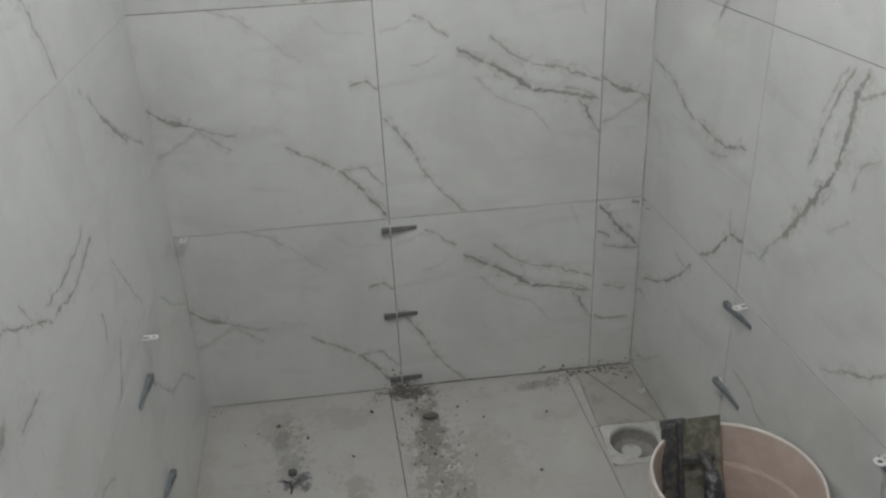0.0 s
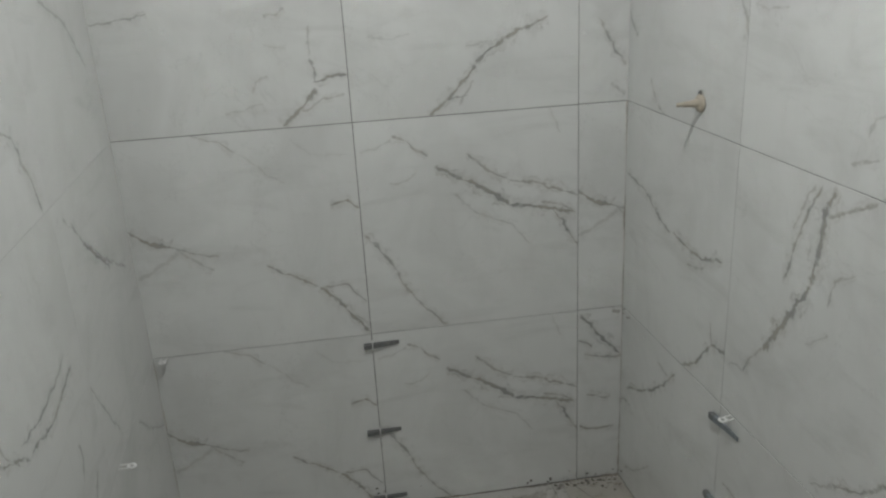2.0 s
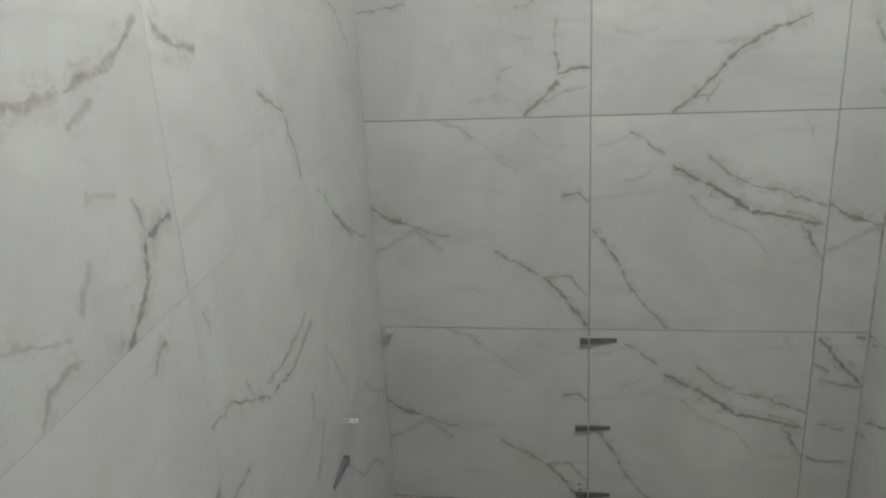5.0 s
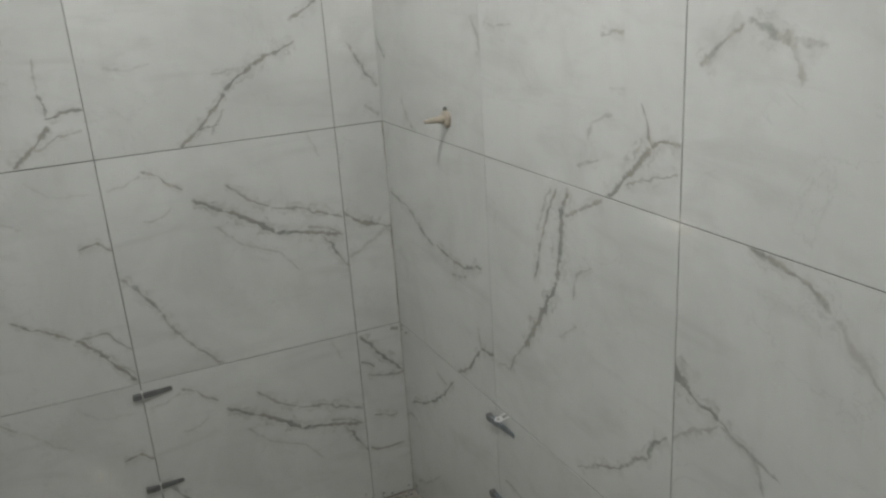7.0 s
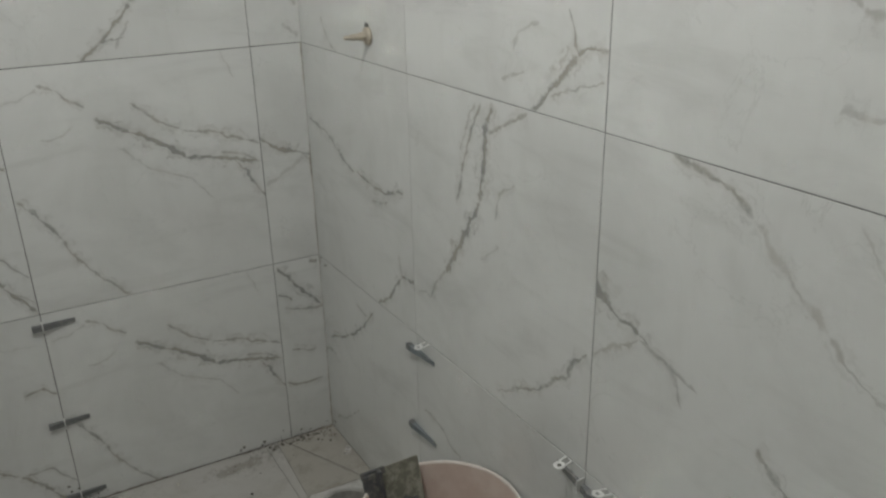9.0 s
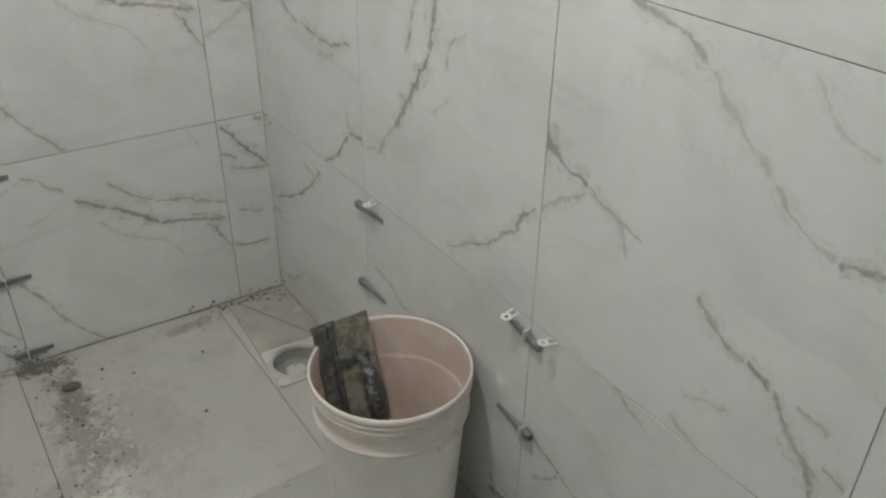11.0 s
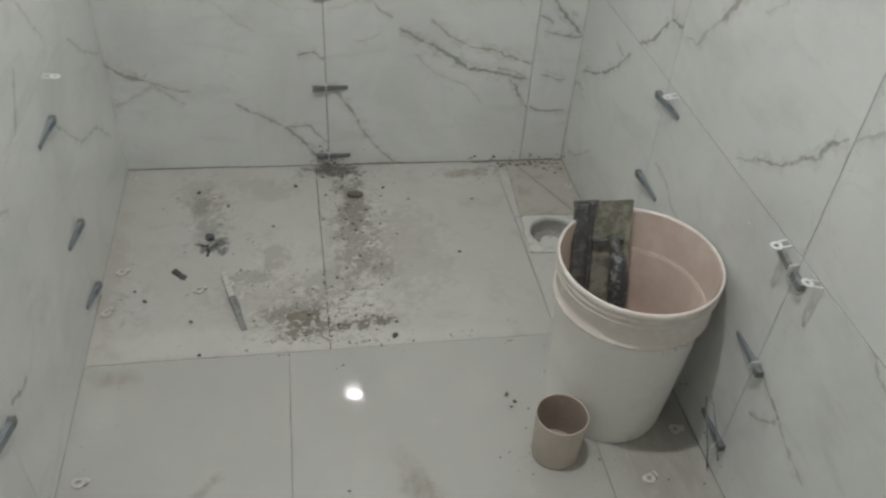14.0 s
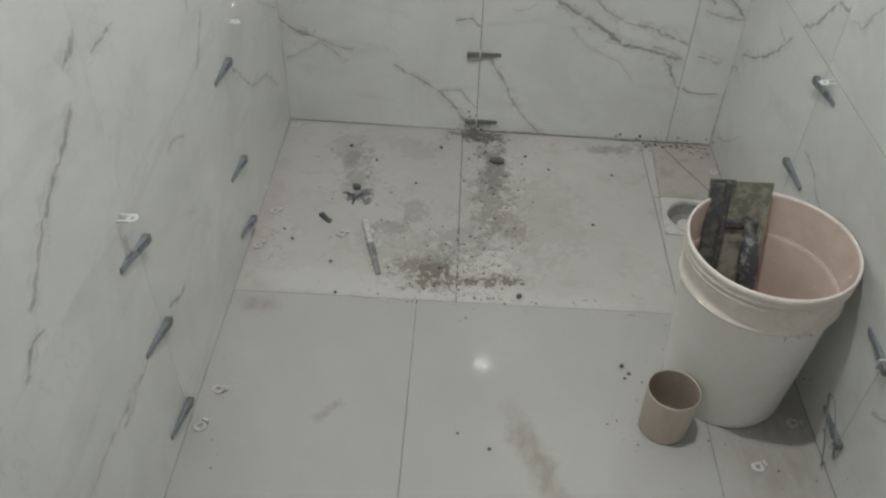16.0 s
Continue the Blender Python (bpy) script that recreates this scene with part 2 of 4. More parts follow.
vein("L22", 0.500, 0.244, 0.217, 0.256, 4, 0.5, (0.28, -0.017), (0.62, -0.020))
vein("L23", 0.358, 0.391, 0.517, 0.496, 6, 0.55, (0.41, -0.011), (0.77, -0.020))
vein("L23", 0.500, 0.487, 0.564, 0.602, 7, 0.55, (0.50, -0.013))
vein("L33", 0.519, 0.497, 0.420, 0.618, 7, 0.75, (0.34, -0.022), (0.66, -0.015))
vein("L33", 0.596, 0.494, 0.520, 0.501, 6, 0.6, (0.52, 0.002))
vein("L33", 0.499, 0.448, 0.518, 0.499, 5, 0.5, (0.44, -0.004))
vein("L23", 0.011, 0.246, 0.140, 0.305, 8, 0.5, (0.12, 0.018), (0.51, 0.022))
vein("L33", 0.596, 0.248, 0.404, 0.313, 8, 0.55, (0.32, -0.017), (0.71, -0.015))
vein("L33", 0.404, 0.313, 0.261, 0.308, 8, 0.5, (0.36, -0.005), (0.80, -0.007))
vein("L33", 0.263, 0.308, 0.211, 0.276, 7, 0.45, (0.54, -0.011))
vein("L33", 0.400, 0.350, 0.462, 0.333, 7, 0.35, (0.48, -0.002))
vein("L33", 0.144, 0.468, 0.345, 0.546, 6, 0.3, (0.30, 0.001), (0.67, 0.003))
vein("L33", 0.352, 0.571, 0.267, 0.604, 6, 0.4, (0.36, 0.019), (0.68, 0.020))
vein("L33", 0.409, 0.422, 0.472, 0.435, 6, 0.3, (0.41, -0.004))
vein("L33", 0.401, 0.486, 0.361, 0.529, 9, 0.25, (0.51, 0.006))
vein("L32", 0.528, 0.028, 0.482, 0.056, 6, 0.5, (0.51, 0.011))
vein("L22", 0.029, 0.035, 0.050, 0.083, 5, 0.3, (0.49, -0.004))
vein("L32", 0.626, 0.279, 0.540, 0.325, 9, 0.5, (0.41, -0.005))
vein("L22", 0.130, 0.340, 0.028, 0.349, 4, 0.45, (0.50, 0.001))
vein("L31", 0.522, 0.293, 0.391, 0.294, 5, 0.45, (0.51, -0.005))
vein("L21", 0.046, 0.291, 0.141, 0.322, 6, 0.5, (0.64, 0.008))
vein("L32", 0.542, 0.371, 0.376, 0.462, 8, 0.5, (0.30, -0.009), (0.69, -0.000))
vein("L32", 0.383, 0.457, 0.286, 0.541, 7, 0.45, (0.48, 0.004))
vein("L32", 0.302, 0.579, 0.194, 0.623, 7, 0.6, (0.33, 0.018), (0.69, 0.006))
vein("L31", 0.522, 0.293, 0.227, 0.290, 5, 0.35, (0.38, 0.004), (0.74, 0.007))
vein("L31", 0.459, 0.303, 0.380, 0.310, 4, 0.3, (0.55, -0.005))
vein("L22", 0.537, 0.504, 0.439, 0.620, 6, 0.4, (0.38, 0.001))
vein("L21", 0.204, 0.034, 0.311, 0.069, 5, 0.3, (0.43, -0.009))
vein("L22", 0.467, 0.408, 0.456, 0.487, 5, 0.4, (0.49, -0.011))
vein("L12", -0.034, 0.330, 0.150, 0.562, 4, 0.35, (0.43, 0.004))


def marble(name, veins, seed=0.0):
    """Polished white tile with a grey-veined marble print."""
    k = Mat(name)
    p = k.obj()
    flat = k.vec("MULTIPLY", p, (1, 1, 0))
    at = k.vec("ADD", flat, (seed * 3.1, seed * 1.7, seed))
    # the print wanders at three scales
    w1 = k.scale(k.vec("SUBTRACT", k.noise(at, 15, 1, 0.5, out="Color"), (0.5, 0.5, 0.5)), 0.016)
    w2 = k.scale(k.vec("SUBTRACT", k.noise(at, 36, 2, 0.6, out="Color"), (0.5, 0.5, 0.5)), 0.019)
    w3 = k.scale(k.vec("SUBTRACT", k.noise(at, 170, 1, 0.5, out="Color"), (0.5, 0.5, 0.5)), 0.0018)
    q = k.vec("ADD", k.vec("ADD", flat, w1), k.vec("ADD", w2, w3))
    thick = k.smooth(k.noise(at, 38, 2.5, 0.6), 0.34, 0.66, 0.42, 1.35)
    ragged = k.math("MULTIPLY", k.math("SUBTRACT", k.noise(k.vec("ADD", at, (1, 6, 0)), 95, 2, 0.5), 0.5), 0.9)
    fade = k.smooth(k.noise(k.vec("ADD", at, (7, 3, 0)), 40, 4, 0.65), 0.34, 0.54, 0.45, 1.0)
    stray = k.smooth(k.noise(k.vec("ADD", at, (3, 9, 0)), 19, 3, 0.55), 0.46, 0.60)
    apart = k.math("MULTIPLY_ADD", k.noise(k.vec("ADD", at, (5, 1, 0)), 26, 2, 0.5), 3.2, 1.0)
    veil = k.smooth(k.noise(k.vec("ADD", at, (2, 8, 0)), 24, 4, 0.6), 0.40, 0.64, 0.25, 1.0)
    total = None
    for x0, y0, x1, y1, wd, st, bends in veins:
        dx, dy = x1 - x0, -(y1 - y0)
        ln = math.hypot(dx, dy)
        ux, uy = dx / ln, dy / ln
        nx, ny = uy, -ux          # to the vein's right, as y runs down on the tile
        stops = [(0.0, 0.0)] + [b for b in bends if 0.02 < b[0] < 0.98] + [(1.0, 0.0)]
        stops.sort()

        def side(a):
            for (a0, b0), (a1, b1) in zip(stops, stops[1:]):
                if a0 <= a <= a1:
                    return b0 + (b1 - b0) * (a - a0) / max(a1 - a0, 1e-6)
            return 0.0
        knots = sorted({0.0, 0.07, 0.93, 1.0} | {b[0] for b in stops})
        cols = []
        for a in knots:
            end = a < 0.001 or a > 0.999
            cols.append((a, (0.5 + side(a) / 0.4, 0.35 if end else 1.0, 0.0 if end else 1.0)))
        rel = k.vec("SUBTRACT", q, (x0, -y0, 0))
        a = k.vec("DOT_PRODUCT", rel, (ux / ln, uy / ln, 0))
        b = k.vec("DOT_PRODUCT", rel, (nx, ny, 0))
        sep = k.n.new("ShaderNodeSeparateColor")
        k.put(sep.inputs[0], k.ramp(a, *cols))
        off = k.math("MULTIPLY_ADD", sep.outputs[0], 0.4, -0.2)
        d = k.math("ABSOLUTE", k.math("SUBTRACT", b, off))
        d = k.math("DIVIDE", d, k.math("MULTIPLY", k.math("MULTIPLY", sep.outputs[1], thick), wd))
        d = k.math("ADD", d, ragged)
        core = k.smooth(d, 0.15, 1.4, st * 0.98, 0.0)
        strand = k.math("MULTIPLY", k.smooth(k.math("ABSOLUTE", k.math("SUBTRACT", d, apart)), 0.0, 0.9, st * 0.34, 0.0), stray)
        core = k.math("MAXIMUM", core, strand)
        halo = k.math("MULTIPLY", k.smooth(d, 0.0, 6.0, st * 0.30, 0.0), veil)
        both = k.math("MULTIPLY", k.math("MULTIPLY_ADD", core, fade, halo), sep.outputs[2])
        total = both if total is None else k.math("MAXIMUM", total, both)
    cloud = k.noise(at, 3.2, 5, 0.6, dist=0.6)
    slant = k.n.new("ShaderNodeMapping")
    slant.inputs["Rotation"].default_value = (0, 0, radians(38))
    slant.inputs["Scale"].default_value = (0.55, 2.0, 1)
    k.put(slant.inputs["Vector"], k.vec("ADD", at, (2, 5, 0)))
    drift = k.noise(slant.outputs[0], 5.5, 6, 0.62, dist=0.9)
    base = k.mix(k.smooth(cloud, 0.38, 0.7), WHITE, GREYISH)
    base = k.mix(k.smooth(drift, 0.50, 0.74, 0.0, 0.5), base, (0.55, 0.553, 0.532))
    hair = k.math("ABSOLUTE", k.math("SUBTRACT", k.noise(at, 5.5, 6, 0.6, dist=0.8), 0.5))
    hair = k.math("MULTIPLY", k.smooth(hair, 0.0, 0.008, 0.16, 0.0), k.smooth(k.noise(at, 4, 2), 0.48, 0.62))
    base = k.mix(hair, base, (0.3, 0.3, 0.28))
    if total is not None:
        tone = k.mix(k.smooth(k.noise(at, 16, 3), 0.36, 0.64), (0.165, 0.163, 0.152), (0.275, 0.245, 0.200))
        base = k.mix(k.math("MINIMUM", total, 0.72), base, tone)
    # thin smears of cement dust left on the glaze
    dust = k.smooth(k.noise(k.vec("MULTIPLY", k.vec("ADD", p, k.scale(k.vec("ADD", (1, 1, 1), (0, 0, 0)), k.rnd())), (6, 1.2, 1)), 3.0, 6, 0.7), 0.5, 0.75)
    k.set(k.mix(k.math("MULTIPLY", dust, 0.12), base, (0.5, 0.49, 0.45)), k.math("MULTIPLY_ADD", dust, 0.05, 0.014), ior=1.60)
    k.bump(k.noise(p, 9, 2), 0.012, 0.0006)
    return k.m


WHITE, GREYISH = (0.70, 0.705, 0.685), (0.63, 0.635, 0.615)
PLAIN = marble("marble_plain", [(0.05, 0.1, 0.5, 0.42, 0.005, 0.35, ((0.4, 0.03), (0.7, -0.02))), (0.3, 0.02, 0.58, 0.2, 0.004, 0.3, ((0.5, 0.02),))], 4.0)
FACES = {f: marble("marble_" + f.lower(), v, 0.13 * i) for i, (f, v) in enumerate(sorted(VEINS.items()))}


def plain(name, color, rough=0.5, metal=0.0, grain=60.0, vary=0.12, bump=0.15, ior=1.5):
    """A painted, moulded or cast surface with grain and faint blotches."""
    k = Mat(name)
    p = k.vec("ADD", k.obj(), k.scale((1.0, 2.0, 3.0), k.rnd()))
    fine, broad = k.noise(p, grain, 4), k.noise(p, grain / 9, 3)
    f = k.math("ADD", k.math("MULTIPLY", fine, 0.5), k.math("MULTIPLY", broad, 0.5))
    lo, hi = tuple(c * (1 - vary) for c in color), tuple(min(1, c * (1 + vary)) for c in color)
    k.set(k.ramp(f, (0.3, lo), (0.7, hi)), k.math("MULTIPLY_ADD", broad, 0.2, max(rough - 0.1, 0.02)), metal, ior)
    if bump:
        k.bump(fine, bump, 0.0008)
    return k.m


def smudged(name, color, dirt, rough, lo=0.5, hi=0.7, scale=16.0, ior=1.5):
    """A surface with patches of another matter dried on it."""
    k = Mat(name)
    p = k.vec("ADD", k.obj(), k.scale((1.0, 2.0, 3.0), k.rnd()))
    f = k.smooth(k.noise(p, scale, 6, 0.65), lo, hi)
    g = k.noise(p, scale * 7, 4)
    c = k.mix(k.math("MULTIPLY", g, 0.5), color, tuple(x * 0.82 for x in color))
    k.set(k.mix(f, c, dirt), k.math("MULTIPLY_ADD", f, 0.35, rough), 0.0, ior)
    k.bump(k.math("ADD", k.math("MULTIPLY", f, 1.0), k.math("MULTIPLY", g, 0.3)), 0.35, 0.0012)
    return k.m


GROUT = plain("grout", (0.11, 0.11, 0.10), 0.9, grain=200, vary=0.4)
JOINT_GREY = plain("grey_joint", (0.21, 0.21, 0.20), 0.9, grain=200, vary=0.4)
CEMENT = plain("raw_cement", (0.20, 0.185, 0.165), 0.95, grain=70, vary=0.35, bump=0.6)
BOUNCE_PALE = plain("pale_bounce_wall", (0.70, 0.695, 0.675), 0.9, grain=50, vary=0.12, bump=0.4)
PAINT = plain("ceiling_paint", (0.76, 0.76, 0.75), 0.8, grain=40, vary=0.04)
SLATE = smudged("slate_plastic", (0.215, 0.24, 0.255), (0.35, 0.355, 0.35), 0.4, 0.52, 0.75, 60)
DARK_WEDGE = smudged("dark_plastic", (0.165, 0.17, 0.168), (0.26, 0.255, 0.235), 0.45, 0.5, 0.75, 60)
CLIP = plain("white_plastic", (0.70, 0.70, 0.675), 0.4, vary=0.06)
DUSTY_CLIP = smudged("dusty_plastic", (0.60, 0.59, 0.56), (0.44, 0.42, 0.38), 0.6, 0.45, 0.65, 90)
PALE_GROUT = plain("pale_grout", (0.27, 0.27, 0.255), 0.9, grain=200, vary=0.3)
DUSTY_GREY = smudged("dusty_grey_plastic", (0.20, 0.205, 0.21), (0.31, 0.30, 0.275), 0.6, 0.42, 0.65, 45)
BUCKET_OUT = smudged("bucket_plastic", (0.88, 0.86, 0.82), (0.78, 0.75, 0.70), 0.36, 0.55, 0.8, 9)
BUCKET_RIM = smudged("bucket_rim_plastic", (0.76, 0.685, 0.625), (0.80, 0.755, 0.70), 0.4, 0.45, 0.66, 24)
BUCKET_IN = smudged("bucket_lining", (0.715, 0.58, 0.505), (0.75, 0.64, 0.57), 0.42, 0.42, 0.7, 12)
CUP_PVC = smudged("pvc_beige", (0.60, 0.52, 0.44), (0.65, 0.58, 0.505), 0.45, 0.5, 0.75, 40)
CUP_INSIDE = smudged("darker_pvc", (0.395, 0.33, 0.28), (0.46, 0.40, 0.345), 0.6, 0.5, 0.75, 40)
STEEL = smudged("mortared_steel", (0.17, 0.165, 0.13), (0.32, 0.315, 0.26), 0.42, 0.4, 0.6, 34)
BLACK = smudged("blackened_steel", (0.070, 0.073, 0.078), (0.17, 0.165, 0.145), 0.4, 0.44, 0.66, 55)
HANDLE = smudged("handle_rubber", (0.055, 0.059, 0.068), (0.25, 0.245, 0.23), 0.3, 0.5, 0.66, 60)
DRAIN = smudged("drain_plastic", (0.60, 0.59, 0.56), (0.38, 0.36, 0.32), 0.35, 0.48, 0.75, 30)
# darker than the frame: part of the well's shade is in this colour
WELL = plain("drain_well", (0.27, 0.26, 0.24), 0.4, vary=0.3)
PLUG = plain("cream_plastic", (0.46, 0.41, 0.33), 0.45)
CRUMB_DARK = plain("dark_crumb", (0.15, 0.138, 0.118), 0.9, grain=300, vary=0.4)
CRUMB_PALE = plain("pale_crumb", (0.50, 0.48, 0.43), 0.9, grain=300, vary=0.2)
STRAP_GREY = plain("grey_strap", (0.27, 0.275, 0.27), 0.5)


def lamp_glow():
    k = Mat("lamp_glow")
    k.put(k.b.inputs["Emission Color"], (0.985, 1.0, 0.985))
    k.put(k.b.inputs["Emission Strength"], LAMP_POWER)
    return k.m


GLOW = lamp_glow()


def floor_material(name, dusty):
    """Cream polished floor tile; stains and darker patches lie at their places on the floor."""
    k = Mat(name)
    p = k.obj()
    warp = k.scale(k.vec("SUBTRACT", k.noise(p, 14, 5, 0.65, out="Color"), (0.5, 0.5, 0.5)), 0.10)
    q = k.vec("ADD", p, warp)

    def patch(cx, cy, ax, ay, soft=0.6, turn=0.0):
        c, s = math.cos(radians(turn)), math.sin(radians(turn))
        r = k.vec("SUBTRACT", q, (cx, cy, 0))
        a = k.vec("DOT_PRODUCT", r, (c / ax, s / ax, 0))
        b = k.vec("DOT_PRODUCT", r, (-s / ay, c / ay, 0))
        d = k.math("SQRT", k.math("ADD", k.math("MULTIPLY", a, a), k.math("MULTIPLY", b, b)))
        return k.smooth(d, 1.0 - soft, 1.0, 1.0, 0.0)

    cloud = k.noise(p, 2.5, 4, 0.6)
    base = k.mix(cloud, (0.52, 0.512, 0.488), (0.485, 0.475, 0.45)) if dusty else k.mix(cloud, (0.455, 0.447, 0.42), (0.415, 0.405, 0.38))
    rough = 0.045
    fine = k.noise(p, 120, 5, 0.7)
    speck = k.noise(p, 46, 6, 0.72)
    if dusty:
        film = k.smooth(k.noise(p, 5, 6, 0.65), 0.3, 0.72, 0.35, 1.0)
        base = k.mix(k.math("MULTIPLY", film, 0.48), base, (0.43, 0.41, 0.37))
        mott = k.smooth(k.noise(k.vec("ADD", p, (4, 2, 0)), 11, 6, 0.72, dist=0.5), 0.50, 0.70)
        base = k.mix(k.math("MULTIPLY", mott, 0.42), base, (0.345, 0.32, 0.28))
        pale = k.smooth(k.noise(k.vec("ADD", p, (9, 5, 0)), 23, 6, 0.7), 0.56, 0.68)
        base = k.mix(k.math("MULTIPLY", pale, 0.30), base, (0.54, 0.53, 0.50))
        rough = k.math("MULTIPLY_ADD", film, 0.30, 0.22)
        # pale band of grout haze along the front edge
        haze = k.math("MAXIMUM", patch(0.55, -0.745, 0.62, 0.045, 0.7), patch(0.27, -0.735, 0.24, 0.06, 0.4))
        base = k.mix(k.math("MULTIPLY", haze, 0.6), base, (0.55, 0.54, 0.51))
        # grey mortar smears beside the joint, at its foot and on the left tile
        blot = k.math("MULTIPLY_ADD", k.noise(p, 17, 6, 0.68), 0.55, k.math("MULTIPLY", speck, 0.45))
        for cx, cy, ax, ay, turn, amt, tone in (
                (0.66, -0.30, 0.10, 0.42, 3, 0.62, (0.235, 0.215, 0.185)), (0.61, -0.03, 0.16, 0.06, 0, 0.9, (0.125, 0.115, 0.10)),
                (0.67, -0.20, 0.07, 0.18, 0, 0.5, (0.20, 0.185, 0.165)), (0.255, -0.25, 0.07, 0.24, 6, 0.55, (0.25, 0.24, 0.22)),
                (0.285, -0.375, 0.075, 0.06, 0, 0.85, (0.10, 0.10, 0.105)), (0.50, -0.665, 0.13, 0.11, -20, 0.75, (0.21, 0.19, 0.155)),
                (0.60, -0.56, 0.14, 0.15, 0, 0.45, (0.26, 0.24, 0.21)), (0.22, -0.12, 0.10, 0.13, 0, 0.4, (0.31, 0.29, 0.26)),
                (1.24, -0.03, 0.22, 0.045, 0, 0.85, (0.14, 0.125, 0.105)), (0.39, -0.51, 0.10, 0.06, 0, 0.5, (0.27, 0.26, 0.23)),
                (0.04, -0.45, 0.05, 0.44, 3, 0.35, (0.38, 0.33, 0.275)), (0.57, -0.70, 0.13, 0.045, 4, 0.8, (0.20, 0.178, 0.145)), (0.73, -0.47, 0.05, 0.12, 10, 0.55, (0.25, 0.23, 0.20)), (0.45, -0.42, 0.06, 0.10, 15, 0.5, (0.29, 0.27, 0.235)), (0.24, -0.17, 0.06, 0.10, 0, 0.6, (0.27, 0.25, 0.22)), (1.02, -0.06, 0.15, 0.05, 0, 0.6, (0.27, 0.24, 0.205)),
                (0.80, -0.42, 0.22, 0.32, 0, 0.32, (0.31, 0.285, 0.245)), (0.42, -0.60, 0.20, 0.16, 0, 0.30, (0.32, 0.295, 0.255)), (0.42, -0.12, 0.14, 0.10, 0, 0.35, (0.31, 0.285, 0.25))):
            f = k.math("MULTIPLY_ADD", k.math("SUBTRACT", blot, 0.5), 4.6, k.math("MULTIPLY", patch(cx, cy, ax, ay, 0.95, turn), 1.0))
            f = k.math("MULTIPLY", k.smooth(f, 0.22, 0.75), patch(cx, cy, ax * 1.35, ay * 1.35, 0.6, turn))
            base = k.mix(k.math("MULTIPLY", f, amt), base, tone)
        # smeared white grout and the brown wet patch in front of it
        f = k.math("MULTIPLY_ADD", k.math("SUBTRACT", k.noise(k.vec("MULTIPLY", p, (1, 2.2, 1)), 30, 5, 0.6), 0.5), 4.0, patch(0.665, -0.625, 0.10, 0.09, 0.9))
        f = k.math("MULTIPLY", k.smooth(f, 0.35, 0.6, 0.0, 0.85), patch(0.665, -0.625, 0.14, 0.13, 0.4))
        base = k.mix(f, base, (0.56, 0.55, 0.515))
        for cx, cy, ax, ay, turn in ((0.675, -0.688, 0.10, 0.032, 10), (0.525, -0.672, 0.065, 0.05, 0)):
            f = k.math("MULTIPLY_ADD", k.math("SUBTRACT", blot, 0.5), 2.4, patch(cx, cy, ax, ay, 0.7, turn))
            base = k.mix(k.math("MULTIPLY", k.smooth(f, 0.30, 0.48, 0.0, 0.9), patch(cx, cy, ax * 1.4, ay * 1.4, 0.4, turn)), base, (0.185, 0.163, 0.13))
        # trodden flecks of pale grout and dark mortar along the joint
        strip = k.math("MAXIMUM", patch(0.69, -0.36, 0.14, 0.46, 0.7), patch(0.58, -0.65, 0.26, 0.15, 0.6))
        for spot in ((0.26, -0.22, 0.10, 0.24), (0.45, -0.45, 0.10, 0.16), (0.36, -0.56, 0.12, 0.07), (1.08, -0.08, 0.20, 0.08), (0.10, -0.60, 0.08, 0.14)):
            strip = k.math("MAXIMUM", strip, k.math("MULTIPLY", patch(*spot, 0.8), 0.75))
        for scale, lo, amt, tone, shift in ((30, 0.56, 0.70, (0.58, 0.57, 0.535), 3.0), (27, 0.55, 0.50, (0.25, 0.23, 0.195), 8.0), (75, 0.60, 0.65, (0.17, 0.158, 0.135), 5.0)):
            fleck = k.smooth(k.noise(k.vec("ADD", k.vec("MULTIPLY", p, (1.1, 0.85, 1)), (shift, 1, 0)), scale, 5, 0.66, dist=0.7), lo, lo + 0.06)
            base = k.mix(k.math("MULTIPLY", k.math("MULTIPLY", fleck, strip), amt), base, tone)
        bits = k.smooth(k.noise(p, 85, 3, 0.6), 0.68, 0.73)
        base = k.mix(k.math("MULTIPLY", bits, 0.5), base, (0.2, 0.185, 0.16))
        k.bump(k.math("ADD", k.math("MULTIPLY", speck, 0.7), fine), 0.25, 0.0015)
    else:
        streaks = k.noise(k.vec("MULTIPLY", k.vec("ADD", p, (0.2, 0.1, 0)), (22, 7, 1)), 1.6, 5, 0.65)
        # the wide patch at (1.29, -1.14) darkens the floor beside the right wall
        for cx, cy, ax, ay, turn, amt in ((0.785, -1.22, 0.045, 0.20, 24, 1.0), (0.335, -1.135, 0.025, 0.055, -28, 0.75), (1.09, -1.12, 0.13, 0.12, 0, 0.3), (1.29, -1.14, 0.18, 0.26, 0, 0.75), (0.10, -0.835, 0.08, 0.045, 0, 0.65)):
            f = k.math("MULTIPLY", patch(cx, cy, ax, ay, 0.85, turn), k.smooth(streaks, 0.3, 0.65, 0.35, 1.0))
            base = k.mix(k.math("MULTIPLY", f, amt), base, (0.295, 0.27, 0.222))
        dust = k.smooth(k.noise(p, 7, 6, 0.7), 0.52, 0.78)
        base = k.mix(k.math("MULTIPLY", dust, 0.15), base, (0.48, 0.45, 0.40))
        rough = k.math("MULTIPLY_ADD", dust, 0.08, 0.014)
        bits = k.smooth(k.noise(p, 75, 3, 0.6), 0.73, 0.77)
        base = k.mix(k.math("MULTIPLY", bits, 0.4), base, (0.2, 0.18, 0.15))
    k.set(base, rough, ior=1.5 if dusty else 1.60)
    return k.m


